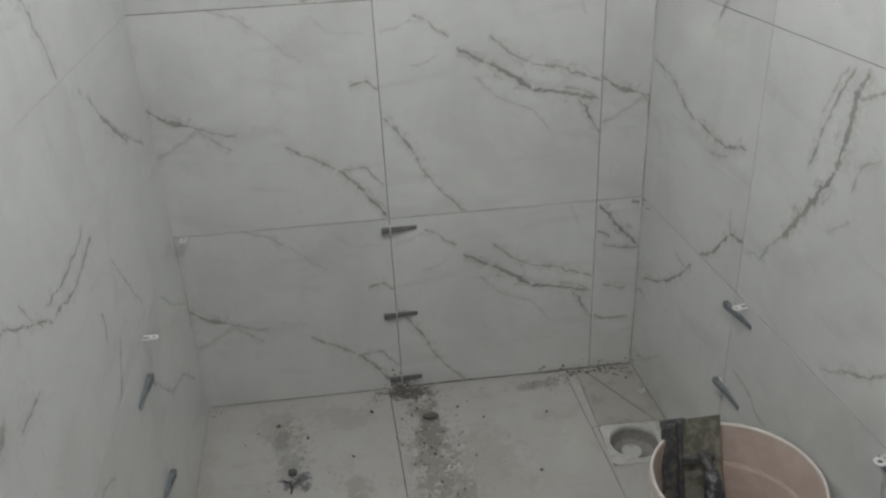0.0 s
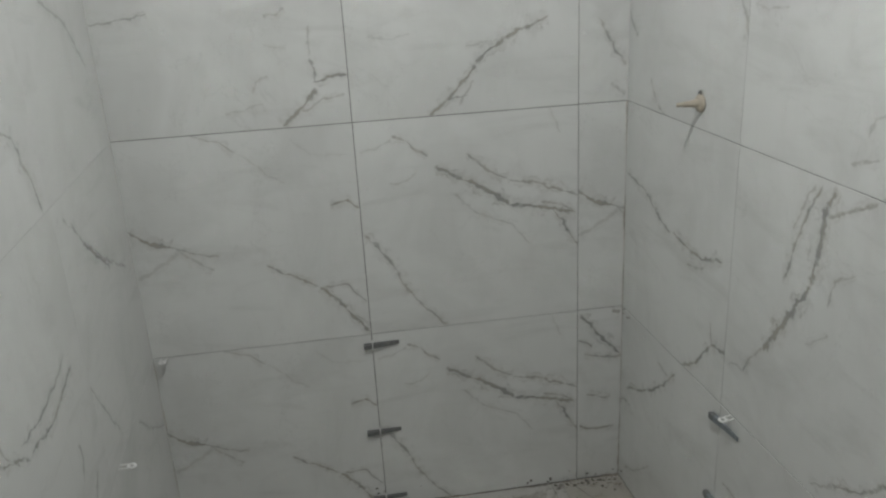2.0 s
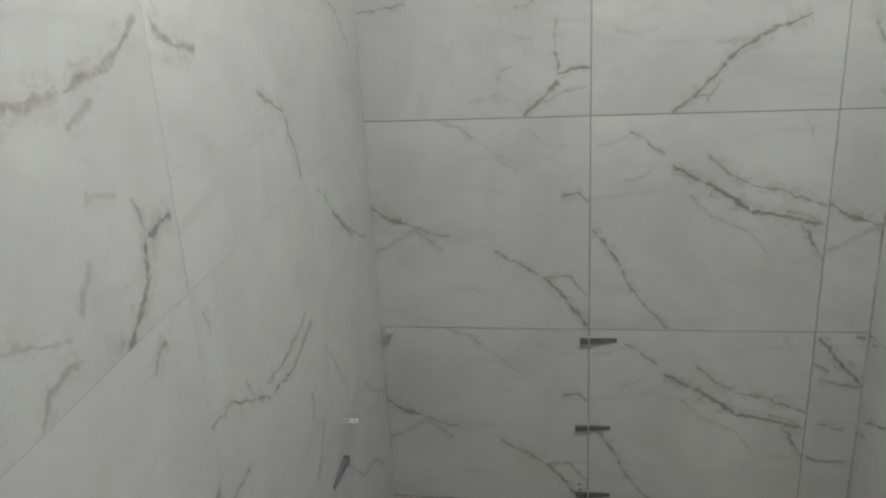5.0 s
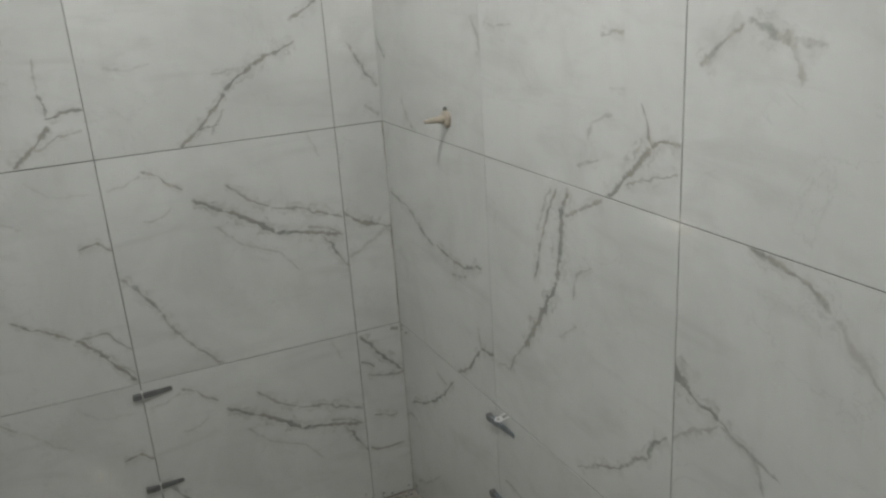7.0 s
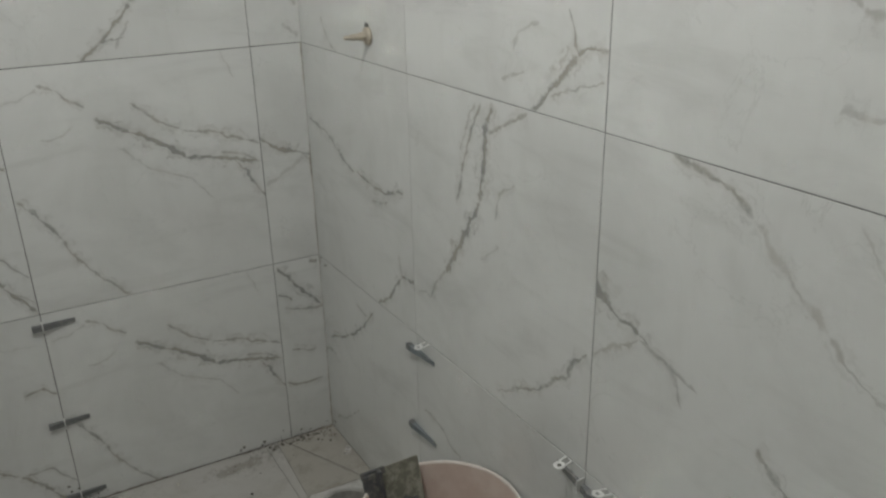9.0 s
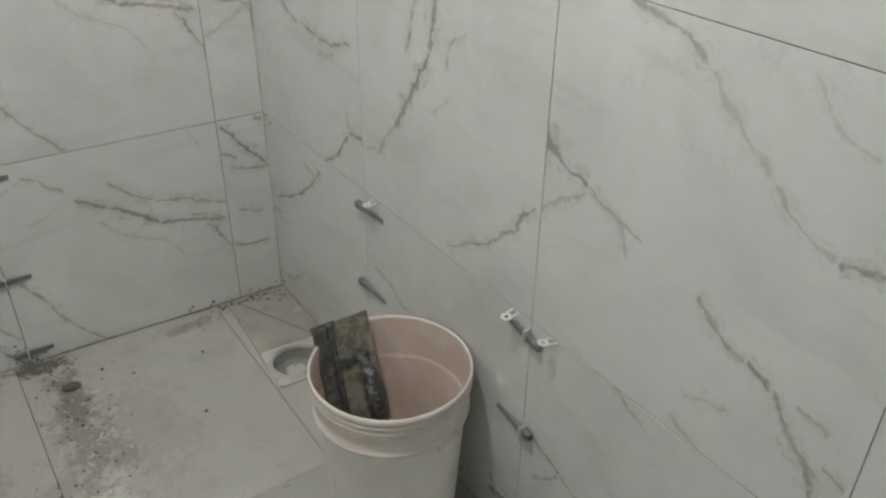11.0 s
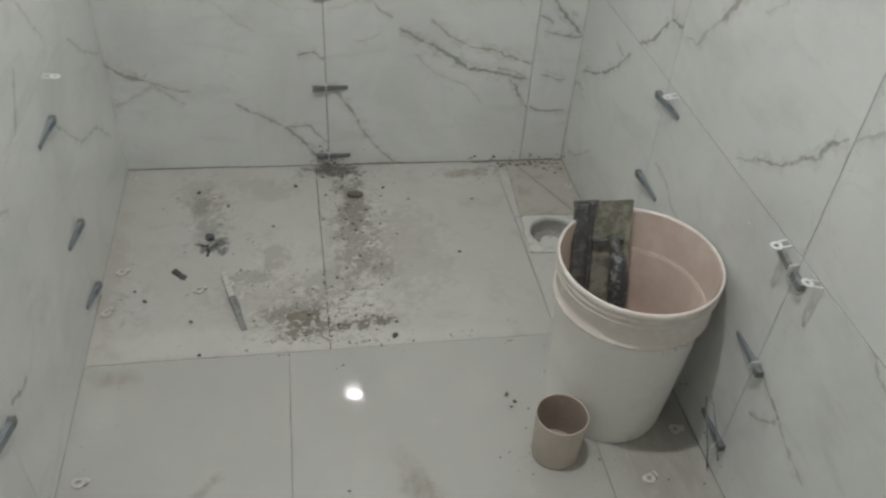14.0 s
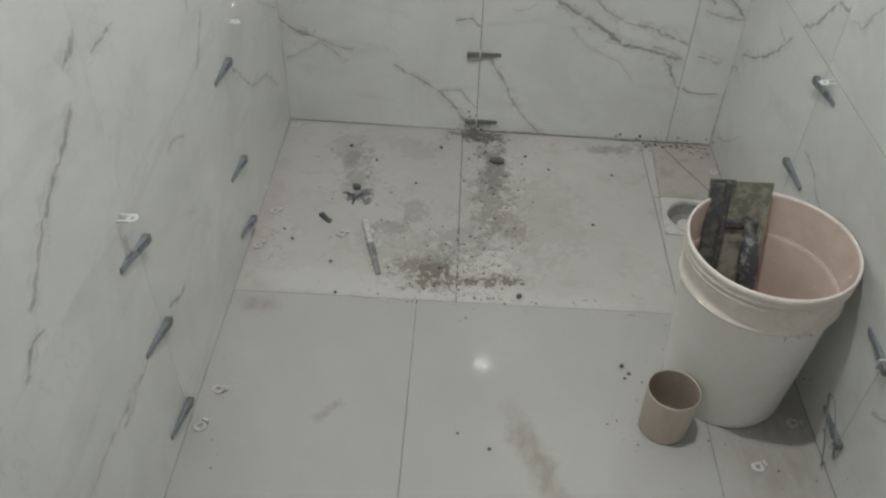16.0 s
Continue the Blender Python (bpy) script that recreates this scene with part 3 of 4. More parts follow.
FLOOR_DUSTY = floor_material("floor_tile_dusty", True)
FLOOR_CLEAN = floor_material("floor_tile_polished", False)
FLOOR_TAN = smudged("floor_tile_tan", (0.44, 0.417, 0.37), (0.33, 0.30, 0.255), 0.4, 0.45, 0.75, 20)


# ---- mesh helpers ----
def mesh(bm, name):
    bmesh.ops.recalc_face_normals(bm, faces=bm.faces)
    me = bpy.data.meshes.new(name)
    bm.to_mesh(me)
    bm.free()
    return me


def part(name, bm, material, parent=None, label="", smooth=False, at=None):
    """Links a bmesh as one mesh object, under a thing where one is given."""
    ob = new(name, mesh(bm, name))
    ob.data.materials.append(material)
    if smooth:
        for f in ob.data.polygons:
            f.use_smooth = True
    if parent:
        ob.parent = parent
    if at is not None:
        ob.matrix_basis = at
    return tagged(ob, label)


def thing(name, m, label, category, group="", kind=""):
    ob = new(name)
    ob.empty_display_size = 0.02
    ob.matrix_basis = m
    return tagged(ob, label, category, group, kind)


def box_bm(x0, x1, y0, y1, z0, z1, bevel=0.0, segs=1):
    bm = bmesh.new()
    bmesh.ops.create_cube(bm, size=1, matrix=Matrix.LocRotScale(((x0 + x1) / 2, (y0 + y1) / 2, (z0 + z1) / 2), None, (x1 - x0, y1 - y0, z1 - z0)))
    if bevel:
        bmesh.ops.bevel(bm, geom=bm.edges[:], offset=bevel, segments=segs, affect="EDGES", profile=0.6)
    return bm


def lathe_bm(profile, segs=64, wobble=0.0):
    """Turns a line of (radius, height) round z."""
    bm = bmesh.new()
    rings = []
    for r, z in profile:
        if r < 1e-6:
            rings.append([bm.verts.new((0, 0, z))])
        else:
            rings.append([bm.verts.new((r * (1 + wobble * math.sin(2 * a)) * math.cos(a), r * (1 - wobble * math.sin(2 * a)) * math.sin(a), z)) for a in (2 * math.pi * i / segs for i in range(segs))])
    for r0, r1 in zip(rings, rings[1:]):
        for i in range(segs):
            j = (i + 1) % segs
            a, b, c, d = r0[i % len(r0)], r0[j % len(r0)], r1[j % len(r1)], r1[i % len(r1)]
            vs = []
            for v in (a, b, c, d):
                if v not in vs:
                    vs.append(v)
            if len(vs) > 2:
                bm.faces.new(vs)
    return bm


def tube_bm(points, r, segs=8):
    """A bent round bar through points."""
    bm = bmesh.new()
    pts = [Vector(p) for p in points]
    rings = []
    for i, p in enumerate(pts):
        d = (pts[min(i + 1, len(pts) - 1)] - pts[max(i - 1, 0)]).normalized()
        side = d.cross(Vector((0, 0, 1)) if abs(d.z) < 0.9 else Vector((1, 0, 0))).normalized()
        up = side.cross(d)
        rr = r[i] if isinstance(r, (list, tuple)) else r
        rings.append([bm.verts.new(p + side * rr * math.cos(a) + up * rr * math.sin(a)) for a in (2 * math.pi * k / segs for k in range(segs))])
    for a, b in zip(rings, rings[1:]):
        for k in range(segs):
            bm.faces.new((a[k], a[(k + 1) % segs], b[(k + 1) % segs], b[k]))
    bm.faces.new(rings[0][::-1])
    bm.faces.new(rings[-1])
    return bm


def slab_bm(corners, z0, z1, chamfer=0.0012):
    """A flat piece with chamfered top edges over any convex outline."""
    bm = bmesh.new()
    c = Vector((sum(p[0] for p in corners) / len(corners), sum(p[1] for p in corners) / len(corners)))
    low = [bm.verts.new((p[0], p[1], z0)) for p in corners]
    mid = [bm.verts.new((p[0], p[1], z1 - chamfer)) for p in corners]
    top = []
    for p in corners:
        d = (c - Vector(p[:2])).normalized() * chamfer * 1.4
        top.append(bm.verts.new((p[0] + d.x, p[1] + d.y, z1)))
    n = len(corners)
    for a, b in ((low, mid), (mid, top)):
        for i in range(n):
            bm.faces.new((a[i], a[(i + 1) % n], b[(i + 1) % n], b[i]))
    bm.faces.new(top)
    bm.faces.new(low[::-1])
    return bm


def crumb_bm(size, seed, flat=0.6):
    """A broken lump."""
    rng = random.Random(seed)
    bm = bmesh.new()
    bmesh.ops.create_icosphere(bm, subdivisions=1, radius=size)
    for v in bm.verts:
        v.co *= rng.uniform(0.55, 1.25)
        v.co.z *= flat
    return bm


def drop_to_floor(ob, z=0.0):
    """Sets a mesh object down so that its lowest point is at z."""
    low = min((ob.matrix_basis @ v.co).z for v in ob.data.vertices)
    ob.location.z += z - low


# ---- structure ----
def wall_frame(side):
    """The pose of a wall's face: x along it to the right as seen from inside, y up, z into the room; the origin at s = 0 on the floor."""
    if side == "back":
        xa, o = Vector((1, 0, 0)), Vector((0, 0, 0))
    elif side == "right":
        xa, o = Vector((KR, -1, 0)), Vector((W, 0, 0))
    else:
        xa, o = Vector((-KL, 1, 0)), Vector((0, 0, 0))
    xa.normalize()
    za = xa.cross(Vector((0, 0, 1)))
    return Matrix((xa, Vector((0, 0, 1)), za)).transposed().to_4x4().copy(), o


def on_wall(side, s, z, out=0.0, turn=0.0):
    """A pose on a wall: s metres from its back corner, z up, out from the face; x runs along the wall."""
    m, o = wall_frame(side)
    return Matrix.Translation(o) @ m @ pose(-s if side == "left" else s, z, out, 0, 0, turn)


def wall_slab(name, side, s0, s1, z0, z1, label, bed=GROUT):
    """The masonry behind the tiles."""
    m, o = wall_frame(side)
    a, b = (-s1, -s0) if side == "left" else (s0, s1)
    bm = box_bm(a, b, z0, z1, -0.16, {"right": -0.0008, "left": -0.0005}.get(side, -0.0032))
    bm.transform(Matrix.Translation(o) @ m)
    return tagged(part(name, bm, bed), label, "wall", kind="structure")


wall_back = wall_slab("wall_back", "back", -0.2, W + 0.25, -0.05, ROOM_H, "back wall clad in white grey-veined marble tiles")
wall_left = wall_slab("wall_left", "left", -0.0, DEEP, -0.05, ROOM_H, "side wall clad in white grey-veined marble tiles", PALE_GROUT)
wall_right = wall_slab("wall_right", "right", -0.0, DOOR[0], -0.05, ROOM_H, "side wall of marble tiles ending at a raw jamb", JOINT_GREY)
wall_right_end = wall_slab("wall_right_end", "right", DOOR[1], DEEP, -0.05, ROOM_H, "end of the tiled side wall past the doorway")
lintel = wall_slab("wall_lintel", "right", DOOR[0], DOOR[1], 2.1, ROOM_H, "masonry over the doorway")
jamb = part("trim_jamb", box_bm(0, 0.05, 0, 2.1, -0.16, 0.004, 0.004), CEMENT, at=on_wall("right", DOOR[0] - 0.001, 0))
tagged(jamb, "rough grey cement jamb of a doorway", "door jamb", kind="structure")
# added board: keeps outside light off and stands in for the dark opening
shut = part("door_1", box_bm(0, DOOR[1] - DOOR[0], 0, 2.1, -0.14, -0.10, 0.003), CEMENT, at=on_wall("right", DOOR[0], 0))
tagged(shut, "added grey board shutting light out of the dark doorway", "door", kind="structure")
# unseen wall closing the room; its pale tone adds bounce on the back wall
front = part("wall_front", box_bm(-0.2, W + 0.5, -DEEP - 0.15, -DEEP, -0.05, ROOM_H), BOUNCE_PALE)
tagged(front, "unseen pale wall added opposite the shower end to bounce light", "wall", kind="structure")
ceil = part("ceiling", box_bm(-0.3, W + 0.5, -DEEP - 0.15, 0.16, ROOM_H, ROOM_H + 0.12), PAINT)
tagged(ceil, "plain white painted ceiling", "ceiling", kind="structure")
floor = part("floor", box_bm(-0.2, W + 0.4, -DEEP, 0.05, -0.12, -0.055), GROUT)
BED_FRONT = plain("floor_grout", (0.33, 0.315, 0.285), 0.9, grain=160, vary=0.25)
BED_BACK = plain("dusty_floor_grout", (0.075, 0.07, 0.062), 0.9, grain=160, vary=0.3)
for x0, x1, y0, y1, bed in ((-0.2, 1.10, -0.79, 0.04, BED_BACK), (1.10, 1.15, -0.79, 0.04, BED_FRONT), (1.15, 1.6, -0.30, 0.04, BED_FRONT), (1.15, 1.6, -0.79, -0.45, BED_FRONT), (1.32, 1.6, -0.45, -0.30, BED_FRONT), (-0.2, 1.7, -DEEP, -0.79, BED_FRONT)):
    part("mortar_bed", box_bm(x0, x1, y0, y1, -0.055, -0.0024 if bed is BED_BACK else -0.0022), bed, floor)
tagged(floor, "floor of cream tiles, dusty at the back and polished in front", "floor", kind="structure")


def floor_line(x):
    return -0.791 + 0.0235 * x


def floor_tile(name, corners, material, top=0.0):
    ob = part(name, slab_bm(corners, top - 0.0020, top, 0.0005), material, floor)
    return ob


g = GAP / 2
fl = floor_line
BACK = 0.012
floor_tile("floor_tile", [(-0.02, BACK), (0.558 - g, BACK), (0.590 - g, fl(0.59) + 0.0002), (-0.02, fl(0.0) + 0.0002)], FLOOR_DUSTY)
floor_tile("floor_tile", [(0.558 + g, BACK), (1.121 - g, BACK), (1.146 - g, fl(1.146) + 0.0002), (0.590 + g, fl(0.59) + 0.0002)], FLOOR_DUSTY)
# cut pieces round the drain
floor_tile("cut_tile", [(1.121 + g, BACK), (1.158, BACK), (1.150, -0.288), (1.131 + g, -0.288)], FLOOR_DUSTY)
floor_tile("cut_tile", [(1.160, BACK), (1.169, BACK), (1.318, -0.286), (1.152, -0.286)], FLOOR_TAN)
floor_tile("cut_tile", [(1.173, BACK), (1.40, BACK), (1.40, -0.40), (1.374, -0.376)], FLOOR_TAN)
floor_tile("cut_tile", [(1.133 + g, -0.290), (1.1485, -0.290), (1.1485, -0.455), (1.1385 + g, -0.455)], FLOOR_DUSTY)
floor_tile("cut_tile", [(1.3155, -0.290), (1.325, -0.290), (1.376, -0.384), (1.42, -0.42), (1.42, -0.455), (1.3155, -0.455)], FLOOR_DUSTY)
floor_tile("cut_tile", [(1.1385 + g, -0.4575), (1.42, -0.4575), (1.42, fl(1.42) + 0.0002), (1.146 + g, fl(1.146) + 0.0002)], FLOOR_DUSTY)
for y0, y1 in ((None, -1.40), (-1.40, -2.01), (-2.01, -2.62), (-2.62, -3.02)):
    xs = ((-0.02, 0.4635), (0.4635, 1.116), (1.116, 1.55))
    for a, b in xs:
        top_a, top_b = (y0, y0) if y0 else (fl(a + 0.03), fl(b + 0.03))
        floor_tile("floor_tile", [(a - 0.037 * top_a + g, top_a - (g if y0 else 0.0003)), (b - 0.037 * top_b - g, top_b - (g if y0 else 0.0003)), (b - 0.037 * y1 - g, y1 + g), (a - 0.037 * y1 + g, y1 + g)], FLOOR_CLEAN)


# ---- ceiling lamp ----
lamp = thing("ceiling_light", pose(LAMP[0], LAMP[1], ROOM_H), "round white surface LED ceiling lamp, switched on", "ceiling light")
part("housing", lathe_bm([(0.0, 0.0), (0.098, 0.0), (0.098, -0.022), (0.090, -0.028), (0.047, -0.028), (0.047, -0.020), (0.0, -0.020)]), CLIP, lamp, smooth=False)
part("diffuser", lathe_bm([(0.0, -0.046), (0.014, -0.0450), (0.026, -0.0415), (0.036, -0.036), (0.0415, -0.0295), (0.044, -0.022)], 40), GLOW, lamp, "glowing domed diffuser", smooth=True, at=Matrix.Diagonal((1, 0.58, 1, 1)))


# ---- bucket with trowel ----
def bucket():
    t = thing("bucket", pose(1.206, -0.972, 0.0, 0, 0, 20), "large cream plastic bucket, pinkish inside, standing on the floor", "bucket")
    k = 0.424
    part("body", lathe_bm([(0.0, 0.003), (0.118, 0.003), (0.1245, 0.0), (0.1285, 0.0012), (0.1298, 0.006), (0.1308, 0.02), (0.137, 0.10), (0.1440, 0.20), (0.1495, 0.30), (0.1505, 0.3255)], 96, 0.002), BUCKET_OUT, t, smooth=True)
    part("lining", lathe_bm([(0.0, 0.012), (0.118, 0.012), (0.123, 0.02), (0.139, 0.20), (0.1468, 0.318), (0.1480, 0.3225), (0.1496, 0.3258), (0.1504, 0.3285), (0.1512, 0.334), (0.1545, 0.372), (0.1568, 0.42)], 96, 0.002), BUCKET_IN, t, "salmon-pink inner wall", smooth=True)
    part("collar", lathe_bm([(0.1495, 0.328), (0.1595, 0.325), (0.1607, 0.3285), (0.1597, 0.333), (0.1568, 0.336), (0.1572, 0.360), (0.1564, 0.384)], 96, 0.002), BUCKET_RIM, t, smooth=True)
    part("ring", lathe_bm([(0.1562, 0.3830), (0.1622, 0.3835), (0.1634, 0.3870), (0.1626, 0.3905), (0.1580, 0.3920), (0.1580, 0.3990)], 96, 0.002), BUCKET_RIM, t, smooth=True)
    part("ring", lathe_bm([(0.1580, 0.3975), (0.1632, 0.3980), (0.1643, 0.4010), (0.1634, 0.4045), (0.1590, 0.4060), (0.1592, 0.4110)], 96, 0.002), BUCKET_RIM, t, smooth=True)
    part("rim", lathe_bm([(0.159, 0.409), (0.1640, 0.410), (0.1650, 0.414), (0.1645, 0.420), (0.1625, k), (0.1598, k), (0.1585, 0.420), (0.1570, 0.412)], 96, 0.002), BUCKET_RIM, t, smooth=True)
    for i, (a, z, size) in enumerate(((-101, 0.329, 0.007), (-95, 0.322, 0.006), (-90, 0.331, 0.008), (-84, 0.318, 0.005), (-28, 0.327, 0.007), (-150, 0.328, 0.004), (-60, 0.412, 0.003))):
        bm = crumb_bm(size, 70 + i, 0.8)
        part("mortar_drip", bm, BUCKET_RIM, t, "pale dried drip", smooth=True, at=pose(0, 0, 0, 0, 0, a) @ pose(0.1575 if z < 0.4 else 0.164, 0, z))
    for a in (-97, -22):
        bm = box_bm(0.1497, 0.1565, -0.016, 0.016, 0.300, 0.326, 0.004, 2)
        bmesh.ops.create_cone(bm, cap_ends=True, segments=16, radius1=0.011, radius2=0.009, depth=0.006, matrix=pose(0.157, 0, 0.313, 0, 90, 0))
        part("lug", bm, BUCKET_OUT, t, at=pose(0, 0, 0, 0, 0, a))
    return t


bucket()


def trowel():
    """A notched steel float stuck in the bucket, its handle towards the open side."""
    t = thing("trowel", pose(1.168, -0.829, 0.458, -17, 0, 1.5), "mortar-stained steel plastering trowel leaning in a bucket", "trowel")
    bm = box_bm(-0.040, 0.062, -0.0012, 0.0012, -0.375, 0.0, 0.0006)
    part("plate", bm, STEEL, t)
    # the blackened long edge, bent up
    bm = box_bm(-0.066, -0.032, -0.006, 0.004, -0.375, -0.004, 0.002)
    part("edge_strip", bm, BLACK, t, "blackened folded edge")
    part("edge_lip", box_bm(-0.036, -0.026, -0.016, 0.002, -0.375, 0.0, 0.002), BLACK, t)
    bm = box_bm(-0.068, -0.014, -0.004, 0.003, -0.012, 0.003, 0.0015)
    part("top_edge", bm, BLACK, t)
    part("shank", tube_bm([(0.020, -0.002, -0.085), (0.020, -0.030, -0.088), (0.020, -0.046, -0.110), (0.020, -0.048, -0.150)], [0.010, 0.010, 0.011, 0.012], 12), BLACK, t, smooth=True)
    part("handle", tube_bm([(0.020, -0.046, -0.098), (0.021, -0.051, -0.125), (0.023, -0.053, -0.165), (0.025, -0.052, -0.205), (0.027, -0.047, -0.245)], [0.012, 0.020, 0.0225, 0.021, 0.015], 14), HANDLE, t, "dark rubber grip smeared with mortar", smooth=True)
    part("shank", tube_bm([(0.026, -0.046, -0.235), (0.026, -0.030, -0.252), (0.026, -0.002, -0.256)], 0.009, 12), BLACK, t, smooth=True)
    part("spine", box_bm(-0.026, 0.046, -0.010, -0.001, -0.100, -0.082, 0.003), BLACK, t)
    return t


trowel()


def cup():
    t = thing("pipe_cup", pose(1.060, -1.108, 0.0, 0, 0, 40), "short beige plastic pipe socket standing on the floor", "pipe fitting")
    part("sleeve", lathe_bm([(0.0470, 0.003), (0.0490, 0.0), (0.0502, 0.004), (0.0506, 0.030), (0.0514, 0.034), (0.0530, 0.090), (0.0540, 0.121), (0.0538, 0.1245), (0.0528, 0.125), (0.0522, 0.121)], 56, 0.006), CUP_PVC, t, smooth=True)
    # inner wall and base are a darker brown than the sleeve
    part("lining", lathe_bm([(0.0522, 0.121), (0.0508, 0.090), (0.0484, 0.036), (0.0470, 0.010)], 56, 0.006), CUP_INSIDE, t, "darker brown inner wall", smooth=True)
    part("base", lathe_bm([(0.0, 0.003), (0.0475, 0.003), (0.0474, 0.012), (0.0, 0.011)], 40), CUP_INSIDE, t)
    return t


cup()


def drain():
    t = thing("floor_drain", pose(1.232, -0.3735, 0.0, 0, 0, -1.5), "white square floor drain with an open round well", "floor drain")
    bm = bmesh.new()
    n = 48
    ring_in, sq, low = [], [], []
    h = 0.0828
    for i in range(n):
        a = 2 * math.pi * (i + 0.5) / n
        c, s = math.cos(a), math.sin(a)
        f = h / max(abs(c), abs(s))
        sq.append(bm.verts.new((c * f, s * f, 0.002)))
        low.append(bm.verts.new((c * f, s * f, -0.008)))
        ring_in.append(bm.verts.new((c * 0.0735, s * 0.0735, 0.0035)))
    for i in range(n):
        j = (i + 1) % n
        bm.faces.new((sq[i], sq[j], ring_in[j], ring_in[i]))
        bm.faces.new((low[i], low[j], sq[j], sq[i]))
    part("frame", bm, DRAIN, t)
    part("rim", lathe_bm([(0.0775, 0.0025), (0.0765, 0.0062), (0.0735, 0.0075), (0.0705, 0.0068), (0.0680, 0.0), (0.0665, -0.012)], 56), DRAIN, t, smooth=True)
    part("well", lathe_bm([(0.0678, -0.004), (0.0655, -0.012), (0.062, -0.036), (0.058, -0.040), (0.0, -0.041)], 48), WELL, t, "well with the shade of its depth in its colour", smooth=True)
    part("stopper", lathe_bm([(0.029, -0.041), (0.029, -0.030), (0.026, -0.028), (0.0, -0.028)], 40), DRAIN, t, "dusty round stopper", at=pose(-0.006, 0.0, 0))
    return t


drain()


# ---- levelling wedges and clips on the walls ----
def wedge_mesh(length=0.118, width=0.0165, thin=0.0025, thick=0.0125):
    """A tapered wedge lying along x on its flat base, with a thumb step and grip ridges at its thick end."""
    bm = bmesh.new()
    outline = [(0.0, thin), (0.062, 0.0085), (0.064, 0.008), (0.098, thick), (0.101, thick + 0.002), (length, thick + 0.001), (length, 0.0), (0.0, 0.0)]
    for y0 in (-width / 2, width / 2):
        vs = [bm.verts.new((x, y0 * (0.82 + 0.18 * min(1, x / 0.05)), z)) for x, z in outline]
        bm.faces.new(vs if y0 < 0 else vs[::-1])
    bm.verts.ensure_lookup_table()
    n = len(outline)
    for i in range(n):
        j = (i + 1) % n
        bm.faces.new((bm.verts[i], bm.verts[j], bm.verts[n + j], bm.verts[n + i]))
    bmesh.ops.bevel(bm, geom=bm.edges[:], offset=0.0009, segments=1, affect="EDGES")
    for i in range(5):
        x = 0.070 + i * 0.0055
        z = 0.0082 + (x - 0.064) / 0.034 * 0.0045
        bmesh.ops.create_cube(bm, size=1, matrix=Matrix.LocRotScale((x, 0, z), None, (0.0016, width * 0.82, 0.0016)))
    return bm


WEDGE = mesh(wedge_mesh(), "wedge")
GRIP = mesh(box_bm(0.1005, 0.1186, -0.0087, 0.0087, 0.0004, 0.0152, 0.0012), "wedge_grip")


def wedge(side, s0, s1, z, tilt=0.0, material=SLATE, label="slate-grey plastic levelling wedge pushed across a wall tile joint", out=0.0005, size=0.94):
    """From its thin end at s0 to its thick end at s1."""
    flip = (s1 < s0) != (side == "left")
    m = on_wall(side, s0, z, out, (180 if flip else 0) + tilt)
    ob = new("levelling_wedge", WEDGE.copy())
    ob.data.materials.append(material)
    ob.matrix_basis = m @ Matrix.Diagonal((size, 0.92, 0.92, 1))
    if material is SLATE:
        grip = new("grip", GRIP.copy())
        grip.data.materials.append(DARK_WEDGE)
        grip.parent = ob
        tagged(grip, "darker thick end")
    return tagged(ob, label, "tile wedge", "tile levelling wedges")


def torn_clip_bm():
    """One eye of a clip with the torn stump of the other and of the strap."""
    bm = bmesh.new()
    n = 18
    rings = []
    for rr, z in ((0.0125, 0.0), (0.0118, 0.0036), (0.0056, 0.0036), (0.0050, 0.0)):
        rings.append([bm.verts.new((rr * 1.2 * math.cos(a), rr * (1 + 0.12 * math.sin(3 * a)) * math.sin(a), z)) for a in (2 * math.pi * i / n for i in range(n))])
    for a, b in zip(rings, rings[1:] + rings[:1]):
        for i in range(n):
            bm.faces.new((a[i], a[(i + 1) % n], b[(i + 1) % n], b[i]))
    bmesh.ops.create_cube(bm, size=1, matrix=Matrix.LocRotScale((0.016, 0.003, 0.0022), None, (0.010, 0.011, 0.0040)))
    bmesh.ops.create_cube(bm, size=1, matrix=Matrix.LocRotScale((0.0135, 0.0, 0.0045), None, (0.003, 0.016, 0.009)))
    return bm


TORN_CLIP = mesh(torn_clip_bm(), "torn_clip")
CLIP_STRAP = mesh(box_bm(-0.0014, 0.0014, -0.0125, 0.0125, 0.0, 0.019, 0.0006), "clip_strap")


def clip(m, label="broken white plastic levelling clip base", me=TORN_CLIP):
    ob = new("levelling_clip", me.copy())
    ob.data.materials.append(CLIP)
    ob.matrix_basis = m
    return tagged(ob, label, "tile clip", "tile levelling clips")


# back wall, on the middle joint
for s0, s1, z, tl in ((0.678, 0.560, 0.557, 1), (0.664, 0.546, 0.272, 0.5), (0.666, 0.548, 0.038, 0)):
    wedge("back", s0, s1, z, tl, DARK_WEDGE, "dark plastic levelling wedge lying across a joint of marble tiles", size=0.86)
    clip(on_wall("back", XA, z, 0.0003), "white strap of a levelling clip standing in a tile joint", CLIP_STRAP)
# left wall
for s0, s1, z, tl in ((1.274, 1.152, 0.511, -9), (1.281, 1.159, 0.306, -8), (1.288, 1.167, 0.070, -8), (0.655, 0.540, 0.504, 1), (0.664, 0.544, 0.244, -4), (0.668, 0.549, 0.068, -12)):
    wedge("left", s0, s1, z, tl)
